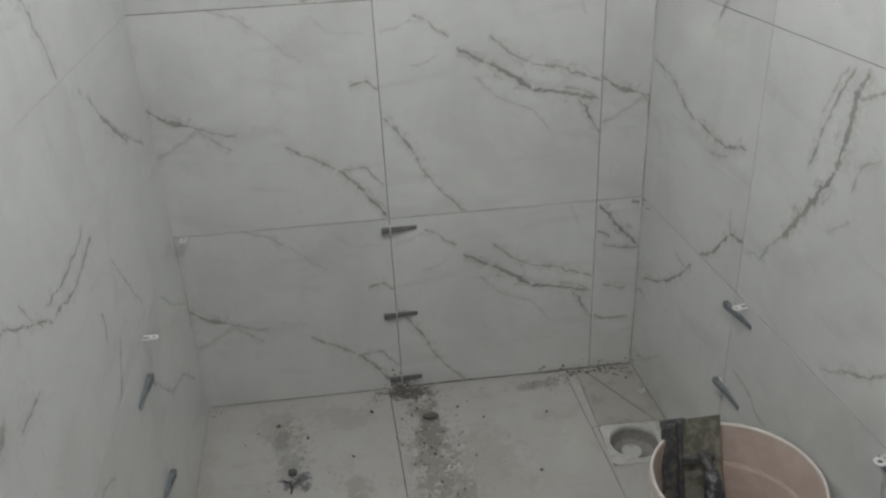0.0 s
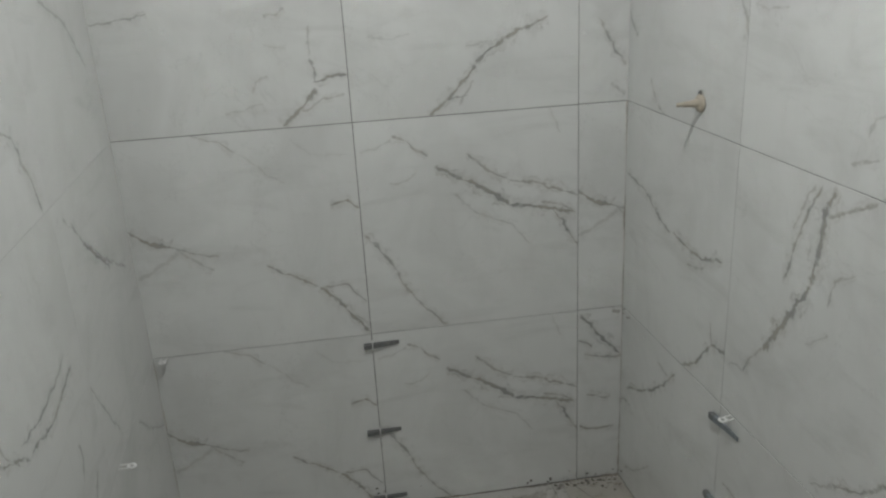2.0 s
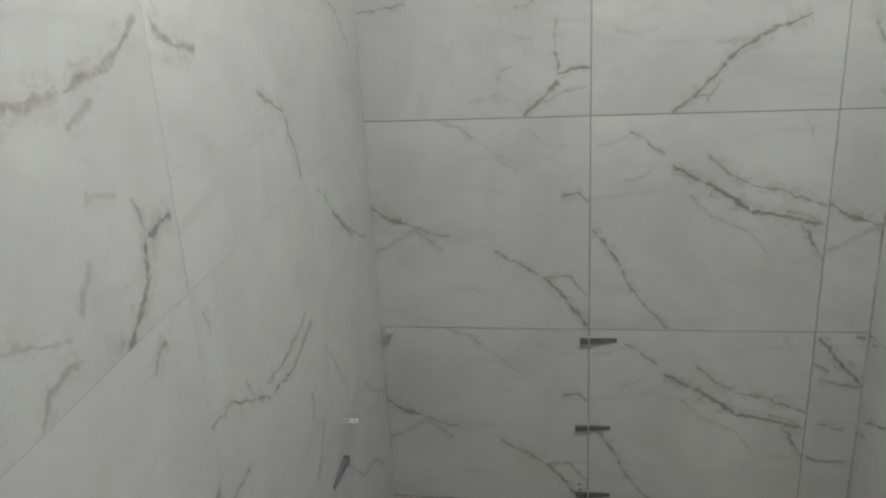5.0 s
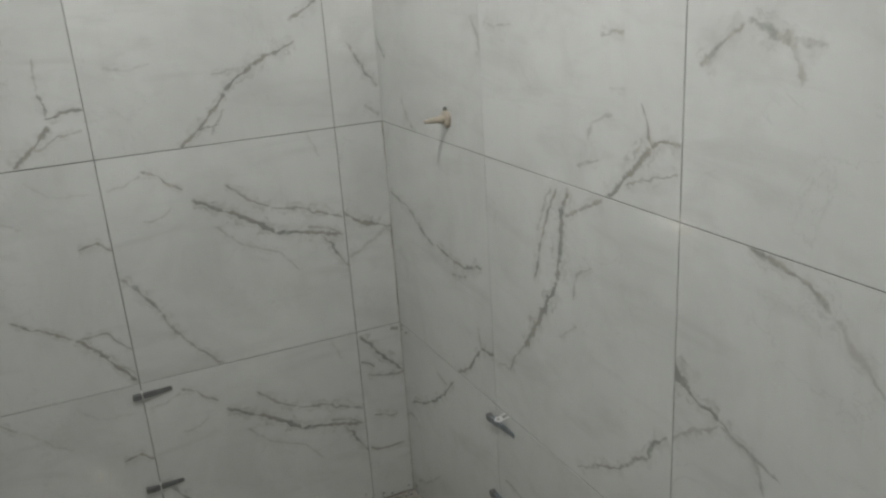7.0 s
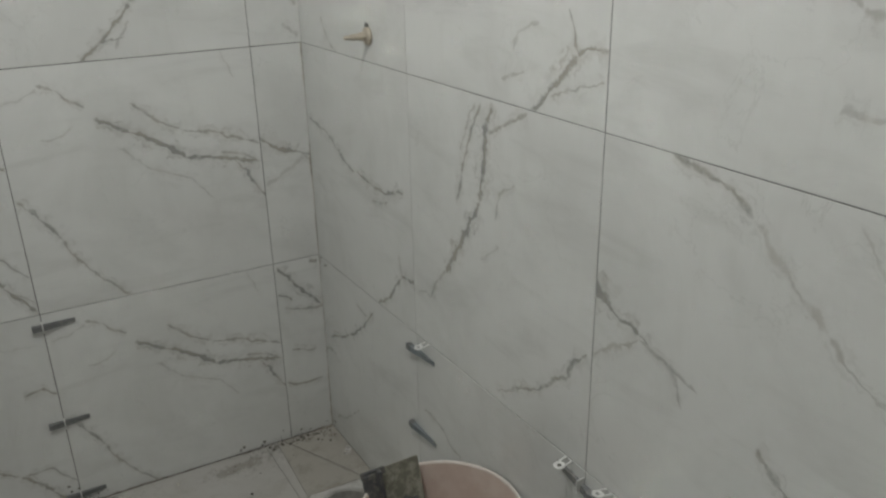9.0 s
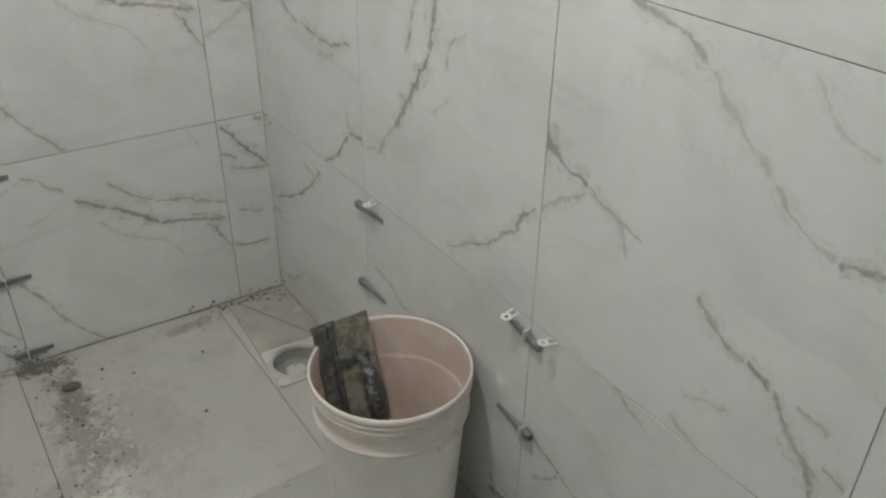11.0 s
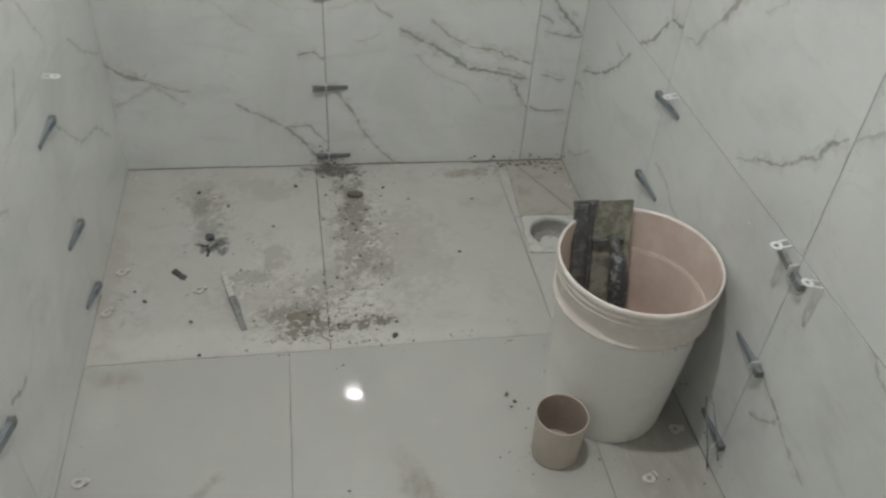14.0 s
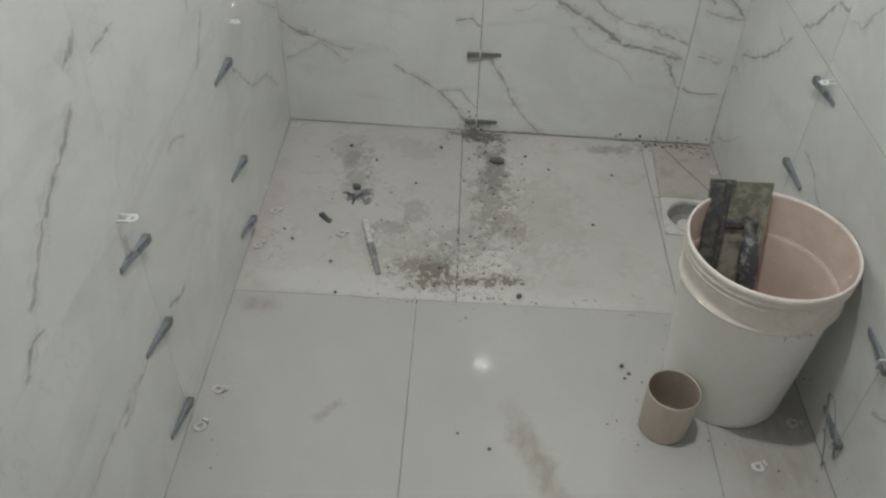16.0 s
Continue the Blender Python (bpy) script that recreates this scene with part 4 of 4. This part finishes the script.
# right wall
for s0, s1, z, tl in ((0.660, 0.545, 0.548, 0), (0.658, 0.540, 0.324, -3), (1.10, 1.215, 0.333, 0), (1.09, 1.205, 0.085, 5)):
    wedge("right", s0, s1, z, tl)
for s, z in ((1.189, 0.333), (1.185, 0.083)):
    clip(on_wall("right", s, z, 0.0003), "white strap of a levelling clip holding a wedge", CLIP_STRAP)
wedge("right", 1.105, 1.215, 0.562, -4, DUSTY_GREY, "dusty grey levelling wedge between two white clips on the wall")
clip(on_wall("right", 1.180, 0.564, 0.0003), "white strap of a levelling clip holding a wedge", CLIP_STRAP)
def tab_bm():
    """A clip's strap sticking out of a joint: two legs from the wall and an eye at the end."""
    bm = bmesh.new()
    for x in (-0.0095, 0.0095):
        bmesh.ops.create_cube(bm, size=1, matrix=Matrix.LocRotScale((x, 0, 0.0105), None, (0.0042, 0.0022, 0.025)))
    n = 24
    rings = []
    for rr, y in ((1.0, -0.0012), (1.0, 0.0012), (0.42, 0.0012), (0.42, -0.0012)):
        rings.append([bm.verts.new((0.0128 * rr * math.cos(a), y, 0.0325 + 0.0125 * rr * math.sin(a))) for a in (2 * math.pi * q / n for q in range(n))])
    for a, b in zip(rings, rings[1:] + rings[:1]):
        for q in range(n):
            bm.faces.new((a[q], a[(q + 1) % n], b[(q + 1) % n], b[q]))
    return bm


TAB = mesh(tab_bm(), "clip_tab")
for side, s, tip in (("right", 1.135, 6), ("right", 1.243, -8), ("right", 0.628, 5), ("left", 1.226, -6), ("left", 0.512, 4), ("back", 0.030, 0)):
    m = on_wall(side, s, H1 - 0.002, -0.002) @ pose(0, 0, 0, tip, tip, 0) @ Matrix.Scale(0.82, 4)
    clip(m, "white levelling clip eye sticking out of a wall joint", TAB)

# a loop of strap hanging from the lowest wedge, built as a thin round bar
m = on_wall("right", 1.19, 0.09, 0.014)
loop = [m @ Vector(p) for p in ((0.02, -0.02, 0.0), (-0.005, 0.05, 0.012), (-0.045, 0.085, 0.012), (-0.075, 0.070, 0.008), (-0.055, 0.020, 0.004), (-0.02, -0.03, 0.002), (0.0, -0.075, 0.0))]
tagged(part("tie_wire", tube_bm(loop, 0.0019, 8), STRAP_GREY, smooth=True), "grey loop of strap on a wedge, built as a thin bar", "wire")


# ---- plugged water outlet ----
def plug():
    t = thing("pipe_plug", on_wall("right", 0.405, 1.252, 0.0), "cream plastic plug in a water outlet in the wall", "pipe plug")
    part("flange", lathe_bm([(0.0, 0.0), (0.0195, 0.0), (0.0205, 0.003), (0.0185, 0.007), (0.011, 0.010), (0.0, 0.010)], 28), PLUG, t, smooth=True)
    part("stem", lathe_bm([(0.009, 0.008), (0.0092, 0.020), (0.0072, 0.025), (0.0065, 0.042), (0.0046, 0.046), (0.0046, 0.058), (0.0, 0.059)], 20), PLUG, t, smooth=True)
    part("hole_rim", lathe_bm([(0.0, 0.001), (0.0065, 0.001), (0.0075, 0.003), (0.006, 0.005), (0.0, 0.005)], 20), BLACK, t, "dark drilled hole", at=pose(-0.002, 0.021, 0, 0, 0, 0))
    return t


plug()


# ---- litter on the floor ----
def lump(name, x, y, size, seed, material, label, category, flat=0.6, stretch=(1, 1), turn=0.0):
    bm = crumb_bm(size, seed, flat)
    ob = part(name, bm, material, at=pose(x, y, 0.0, 0, 0, turn) @ Matrix.Diagonal((stretch[0], stretch[1], 1, 1)))
    low = min(v.co.z for v in ob.data.vertices)
    ob.location.z = -low - 0.0005
    return tagged(ob, label, category)


def lay(me, name, x, y, turn, material, label, category, group="", tip=0.0, roll=0.0):
    ob = new(name, me.copy())
    ob.data.materials.append(material)
    ob.matrix_basis = pose(x, y, 0.0, roll, tip, turn)
    drop_to_floor(ob)
    return tagged(ob, label, category, group)


lay(WEDGE, "levelling_wedge", 0.385, -0.700, 108, DUSTY_GREY, "grey levelling wedge lying on the dusty floor", "tile wedge", "tile levelling wedges")
stick = part("plastic_stick", box_bm(-0.0075, 0.0075, -0.050, 0.055, 0.0, 0.007, 0.002), DUSTY_CLIP, at=pose(0.333, -0.540, 0.013, -2, 0, 16))
tagged(stick, "white plastic strip lying over a wedge", "plastic strip")
drop_to_floor(stick)
for x, y, ln, wd, tn in ((0.268, -0.385, 0.034, 0.005, 95), (0.285, -0.375, 0.022, 0.004, 40), (0.255, -0.372, 0.020, 0.004, 150), (0.272, -0.405, 0.026, 0.006, 80)):
    sliver = part("plastic_sliver", box_bm(-ln / 2, ln / 2, -wd / 2, wd / 2, 0.0, 0.004, 0.0012), BLACK, at=pose(x, y, 0.0, 0, 0, tn))
    tagged(sliver, "dark splinter of broken plastic in mortar dust", "plastic splinter", "plastic splinters")
lump("mortar_lump", 0.272, -0.345, 0.013, 5, BLACK, "small black lump of dried mortar", "debris", 0.7)
bm = bmesh.new()
for x0, x1, y0, y1, z1 in ((-0.020, 0.014, -0.006, 0.006, 0.009), (0.012, 0.024, -0.010, 0.004, 0.006), (-0.022, -0.014, 0.004, 0.013, 0.004)):
    bmesh.ops.create_cube(bm, size=1, matrix=Matrix.LocRotScale(((x0 + x1) / 2, (y0 + y1) / 2, z1 / 2), Euler((0, 0, (x0 + y1) * 14)), (x1 - x0, y1 - y0, z1)))
for v in bm.verts:
    v.co.x += 0.25 * v.co.z
    v.co.z *= 1.0 - 14 * max(0.0, v.co.x)
snapped = part("broken_wedge", bm, BLACK, at=pose(0.205, -0.487, 0.0, 0, 0, -32))
drop_to_floor(snapped)
tagged(snapped, "broken black piece of a wedge", "debris")
lump("mortar_lump", 0.674, -0.161, 0.024, 21, CRUMB_DARK, "flat dark lump of mortar", "debris", 0.4, (1.3, 0.8), 5)
for x, y, tn in ((0.262, -0.550, 20), (0.706, -0.392, 70), (0.060, -0.470, 15), (0.050, -0.620, 40), (0.335, -0.530, 130), (0.075, -1.205, 60), (0.085, -1.105, 0), (0.022, -0.035, 30), (1.328, -0.150, 50), (1.245, -1.195, 20), (1.345, -1.075, -10)):
    lay(TORN_CLIP, "levelling_clip", x, y, tn, DUSTY_CLIP, "broken dusty white levelling clip lying on the floor", "tile clip", "tile levelling clips")
for i, (x, y, sz) in enumerate(((0.135, -0.585, 0.006), (0.105, -0.545, 0.004), (0.255, -0.665, 0.007), (0.285, -0.775, 0.006), (0.745, -0.745, 0.009), (0.79, -0.765, 0.004), (0.76, -0.13, 0.006), (0.83, -0.19, 0.005), (0.31, -0.20, 0.006),
                                (0.22, -0.13, 0.008), (0.44, -0.30, 0.005), (0.95, -0.44, 0.005), (1.02, -0.20, 0.005), (0.50, -0.11, 0.006), (0.985, -0.95, 0.006), (1.00, -0.97, 0.005), (0.99, -0.985, 0.004), (0.62, -1.17, 0.004), (0.69, -1.205, 0.004))):
    lump("pebble", x, y, sz, 40 + i, CRUMB_DARK, "small dark chip of mortar", "debris", 0.7)


def crumbs(name, spots, count, lo, hi, seed, material, label):
    """Loose mortar crumbs, thickest round given spots (x, y, spread along x, along y)."""
    rng = random.Random(seed)
    bm = bmesh.new()
    verts, faces = [], []
    for _ in range(count):
        cx, cy, ax, ay = rng.choice(spots)
        x, y = rng.gauss(cx, ax), rng.gauss(cy, ay)
        if not (lx(-y) + 0.01 < x < rx(-y) - 0.01 and -1.5 < y < -0.006) or (x - 1.206) ** 2 + (y + 0.972) ** 2 < 0.02 or (x - 1.232) ** 2 + (y + 0.3735) ** 2 < 0.0049:
            continue
        r = lo * (hi / lo) ** (rng.random() ** 2.2)
        b = len(verts)
        a0 = rng.random() * 6.3
        n = rng.choice((4, 5))
        for i in range(n):
            a = a0 + 6.283 * i / n
            q = r * rng.uniform(0.6, 1.3)
            verts.append((x + q * math.cos(a), y + q * math.sin(a), -0.0004))
        for i in range(n):
            a = a0 + 6.283 * (i + 0.3) / n
            q = r * rng.uniform(0.3, 0.8)
            verts.append((x + q * math.cos(a), y + q * math.sin(a), r * rng.uniform(0.25, 0.6)))
        for i in range(n):
            j = (i + 1) % n
            faces.append((b + i, b + j, b + n + j, b + n + i))
        faces.append(tuple(b + n + i for i in range(n)))
    bm.free()
    me = bpy.data.meshes.new(name)
    me.from_pydata(verts, [], faces)
    me.materials.append(material)
    return tagged(new(name, me), label, "mortar crumbs", kind="stuff")


JOINT_SPOTS = [(0.64, -0.04, 0.06, 0.02), (0.64, -0.2, 0.035, 0.10), (0.66, -0.38, 0.045, 0.12), (0.60, -0.60, 0.07, 0.08), (0.64, -0.69, 0.08, 0.025), (0.50, -0.70, 0.06, 0.04)]
WIDE_SPOTS = JOINT_SPOTS + [(0.27, -0.35, 0.06, 0.12), (0.3, -0.2, 0.15, 0.12), (0.6, -0.4, 0.35, 0.25), (1.2, -0.03, 0.12, 0.015), (1.03, -0.06, 0.10, 0.03), (0.6, -0.76, 0.3, 0.015), (0.9, -0.75, 0.12, 0.02), (0.38, -0.53, 0.06, 0.05)]
crumbs("dark_crumbs", JOINT_SPOTS + [(0.73, -0.30, 0.05, 0.16)], 500, 0.0010, 0.0058, 3, CRUMB_DARK, "dark crumbs of mortar scattered along a floor joint")
crumbs("pale_crumbs", WIDE_SPOTS, 420, 0.0010, 0.0065, 4, CRUMB_PALE, "pale crumbs of dried grout on the floor")
crumbs("corner_grit", [(1.25, -0.018, 0.06, 0.008), (1.30, -0.035, 0.03, 0.02), (1.20, -0.02, 0.05, 0.01)], 170, 0.0012, 0.0062, 23, CRUMB_DARK, "dark grit swept into a corner of the floor")
crumbs("grout_chips", [(0.64, -0.66, 0.06, 0.035), (0.53, -0.73, 0.05, 0.015), (0.70, -0.42, 0.05, 0.06), (0.27, -0.14, 0.05, 0.03), (0.56, -0.57, 0.05, 0.04)], 70, 0.004, 0.0125, 31, CRUMB_PALE, "flat pale chips of dried grout on the floor")
crumbs("grout_crust", [(0.66, -0.625, 0.035, 0.03), (0.70, -0.66, 0.03, 0.012), (0.62, -0.66, 0.03, 0.03), (0.55, -0.73, 0.06, 0.015), (0.64, -0.745, 0.05, 0.01)], 150, 0.0025, 0.0105, 14, CRUMB_PALE, "pale crust of dried grout round a wet patch")
crumbs("grit", WIDE_SPOTS + [(1.07, -1.13, 0.07, 0.06), (1.05, -1.15, 0.05, 0.03), (1.00, -1.12, 0.03, 0.03), (1.22, -1.2, 0.10, 0.06), (1.05, -0.95, 0.05, 0.1), (0.12, -1.05, 0.03, 0.2)], 520, 0.0008, 0.0038, 5, CRUMB_DARK, "fine dark grit on the floor")


def splashes(side, name, spots, count, seed, material, label):
    """Small dried splashes of mortar on a wall's tiles."""
    rng = random.Random(seed)
    verts, faces = [], []
    for _ in range(count):
        s, z, ds, dz = rng.choice(spots)
        s, z = rng.gauss(s, ds), max(0.008, rng.gauss(z, dz))
        m = on_wall(side, max(s, 0.01), z, 0.0)
        r = 0.0012 * 4.5 ** (rng.random() ** 1.6)
        b, n = len(verts), 6
        ring = [(r * rng.uniform(0.6, 1.5) * math.cos(a), r * rng.uniform(0.6, 1.2) * math.sin(a)) for a in (6.283 * i / n for i in range(n))]
        verts += [tuple(m @ Vector((x, y, -0.0003))) for x, y in ring] + [tuple(m @ Vector((x * 0.6, y * 0.6, r * 0.35))) for x, y in ring]
        faces += [(b + i, b + (i + 1) % n, b + n + (i + 1) % n, b + n + i) for i in range(n)] + [tuple(b + n + i for i in range(n))]
    me = bpy.data.meshes.new(name)
    me.from_pydata(verts, [], faces)
    me.materials.append(material)
    return tagged(new(name, me), label, "mortar splashes", kind="stuff")


splashes("back", "mortar_splashes", [(0.60, 0.02, 0.04, 0.015), (0.57, 0.04, 0.02, 0.02), (1.2, 0.015, 0.1, 0.008)], 80, 8, CRUMB_DARK, "dark splashes of mortar low on the back wall tiles")
FOOT_GROUT = plain("foot_grout", (0.24, 0.22, 0.19), 0.95, grain=120, vary=0.5, bump=0.5)
splashes("right", "mortar_splashes", [(0.03, 0.57, 0.02, 0.008), (0.08, 0.03, 0.05, 0.02), (0.9, 0.05, 0.2, 0.03), (1.2, 0.05, 0.05, 0.03)], 34, 9, FOOT_GROUT, "dark splashes of mortar low on the side wall")


def grout_line(name, p0, p1, sides, lo, hi, seed, material, label):
    """An uneven fillet of mortar squeezed out along an inner corner from p0 to p1; sides: the two directions away from it."""
    rng = random.Random(seed)
    p0, p1 = Vector(p0), Vector(p1)
    u, v = Vector(sides[0]), Vector(sides[1])
    n = max(8, int((p1 - p0).length / 0.009))
    bm = bmesh.new()
    rows, wide = [], [0.5, 0.5]
    for i in range(n + 1):
        p = p0.lerp(p1, i / n)
        for j in (0, 1):
            wide[j] = min(1.0, max(0.0, wide[j] + rng.uniform(-0.28, 0.27)))
        a, b = (lo + (hi - lo) * w ** 2.2 for w in wide)
        rows.append([bm.verts.new(p + q) for q in (u * a + v * 0.0001, u * a * 0.5 + v * b * 0.5, v * b + u * 0.0001, -(u + v) * 0.0012)])
    for r0, r1 in zip(rows, rows[1:]):
        for j in range(4):
            bm.faces.new((r0[j], r0[(j + 1) % 4], r1[(j + 1) % 4], r1[j]))
    bm.faces.new(rows[0][::-1])
    bm.faces.new(rows[-1])
    return tagged(part(name, bm, material), label, "grout", kind="structure")


DIRTY_GROUT = plain("dirty_grout", (0.40, 0.375, 0.33), 0.95, grain=120, vary=0.45, bump=0.5)
grout_line("trim_corner_right", (W, 0, 0.0), (W, 0, H1 + T), ((-1, 0, 0), (0, -1, 0)), 0.0004, 0.0042, 5, DIRTY_GROUT, "smear of dirty grout up an inner corner")
grout_line("trim_corner_left", (0, 0, 0.0), (0, 0, H1), ((1, 0, 0), (0, -1, 0)), 0.0003, 0.0030, 6, DIRTY_GROUT, "thin dirty grout up an inner corner")
grout_line("trim_foot_back", (0.01, 0, 0.0), (0.55, 0, 0.0), ((0, -1, 0), (0, 0, 1)), 0.0004, 0.0045, 7, DIRTY_GROUT, "uneven grout along the foot of a tiled wall")
grout_line("trim_foot_back", (0.55, 0, 0.0), (W - 0.005, 0, 0.0), ((0, -1, 0), (0, 0, 1)), 0.0008, 0.0070, 8, FOOT_GROUT, "dark mortar along the foot of a tiled wall")


# ---- wall tiles, one by one ----
def wall_tiles(side, wall, spans, pick, base=0.0):
    """spans: for every column, its start and end along the wall and the start of the uncut tile."""
    rng = random.Random(len(side))
    for c, (s0, s1, edge) in enumerate(spans, 1):
        for r, (z0, z1) in enumerate(ROWS, 1):
            low = (base if r == 1 else z0)
            u0, u1 = (s0 - edge, s1 - edge) if side != "left" else (edge - s1, edge - s0)
            top = (H1 + (r - 1) * T)
            v0, v1 = low - top, min(z1, ROOM_H) - top
            h = g * {"left": 0.3, "right": 0.95}.get(side, 1.0)
            bm = slab_bm([(u0 + h, v0 + h), (u1 - h, v0 + h), (u1 - h, v1 - h), (u0 + h, v1 - h)], -0.0095, 0.0, 0.00008 if side == "left" else 0.0003)
            me = mesh(bm, "wall_tile")
            me.materials.append(pick(c, r))
            ob = new("tile", me)
            ob.parent = wall
            lean = side == "back" and r == 3     # this row was set a touch out of plumb
            loose = {"right": 0.025, "left": 0.012}.get(side, 0.09)
            tilt = rng.uniform(-loose, loose) + (0.35 if lean else 0.0)
            ob.matrix_basis = on_wall(side, edge, top) @ pose(0, 0, 0.0018 if lean else 0.0, tilt, rng.uniform(-loose, loose), 0)


def back_face(c, r):
    if r > 3:
        return FACES[("B12", "B22", "B12")[(c - 1) % 3]]
    return FACES[{(1, 1): "B12", (1, 2): "B12", (1, 3): "B13", (2, 1): "B22", (2, 2): "B22", (2, 3): "B23", (3, 1): "B31", (3, 2): "B12", (3, 3): "B33"}[c, r]]


def side_face(letter):
    def pick(c, r):
        key = "%s%d%d" % (letter, c, r)
        return FACES.get(key, PLAIN) if r < 4 and c < 4 else (PLAIN if (c + r) % 2 else FACES["B12"])
    return pick


wall_tiles("back", wall_back, [(-0.012, XA, 0.0), (XA, XA + T, XA), (XA + T, W + 0.012, XA + T)], back_face, 0.0025)
wall_tiles("right", wall_right, [(0.0004, R1, R1 - T), (R1, R1 + T, R1), (R1 + T, R1 + 2 * T - 0.012, R1 + T), (R1 + 2 * T - 0.012, DOOR[0], R1 + 2 * T - 0.012)], side_face("R"), 0.0035)
wall_tiles("right", wall_right_end, [(DOOR[1], DEEP, DOOR[1])], lambda c, r: PLAIN)
wall_tiles("left", wall_left, [(0.0008, L1, L1), (L1, L1 + T, L1 + T), (L1 + T, L1 + 2 * T, L1 + 2 * T), (L1 + 2 * T, L1 + 3 * T, L1 + 3 * T), (L1 + 3 * T, DEEP, L1 + 4 * T)], side_face("L"), 0.004)
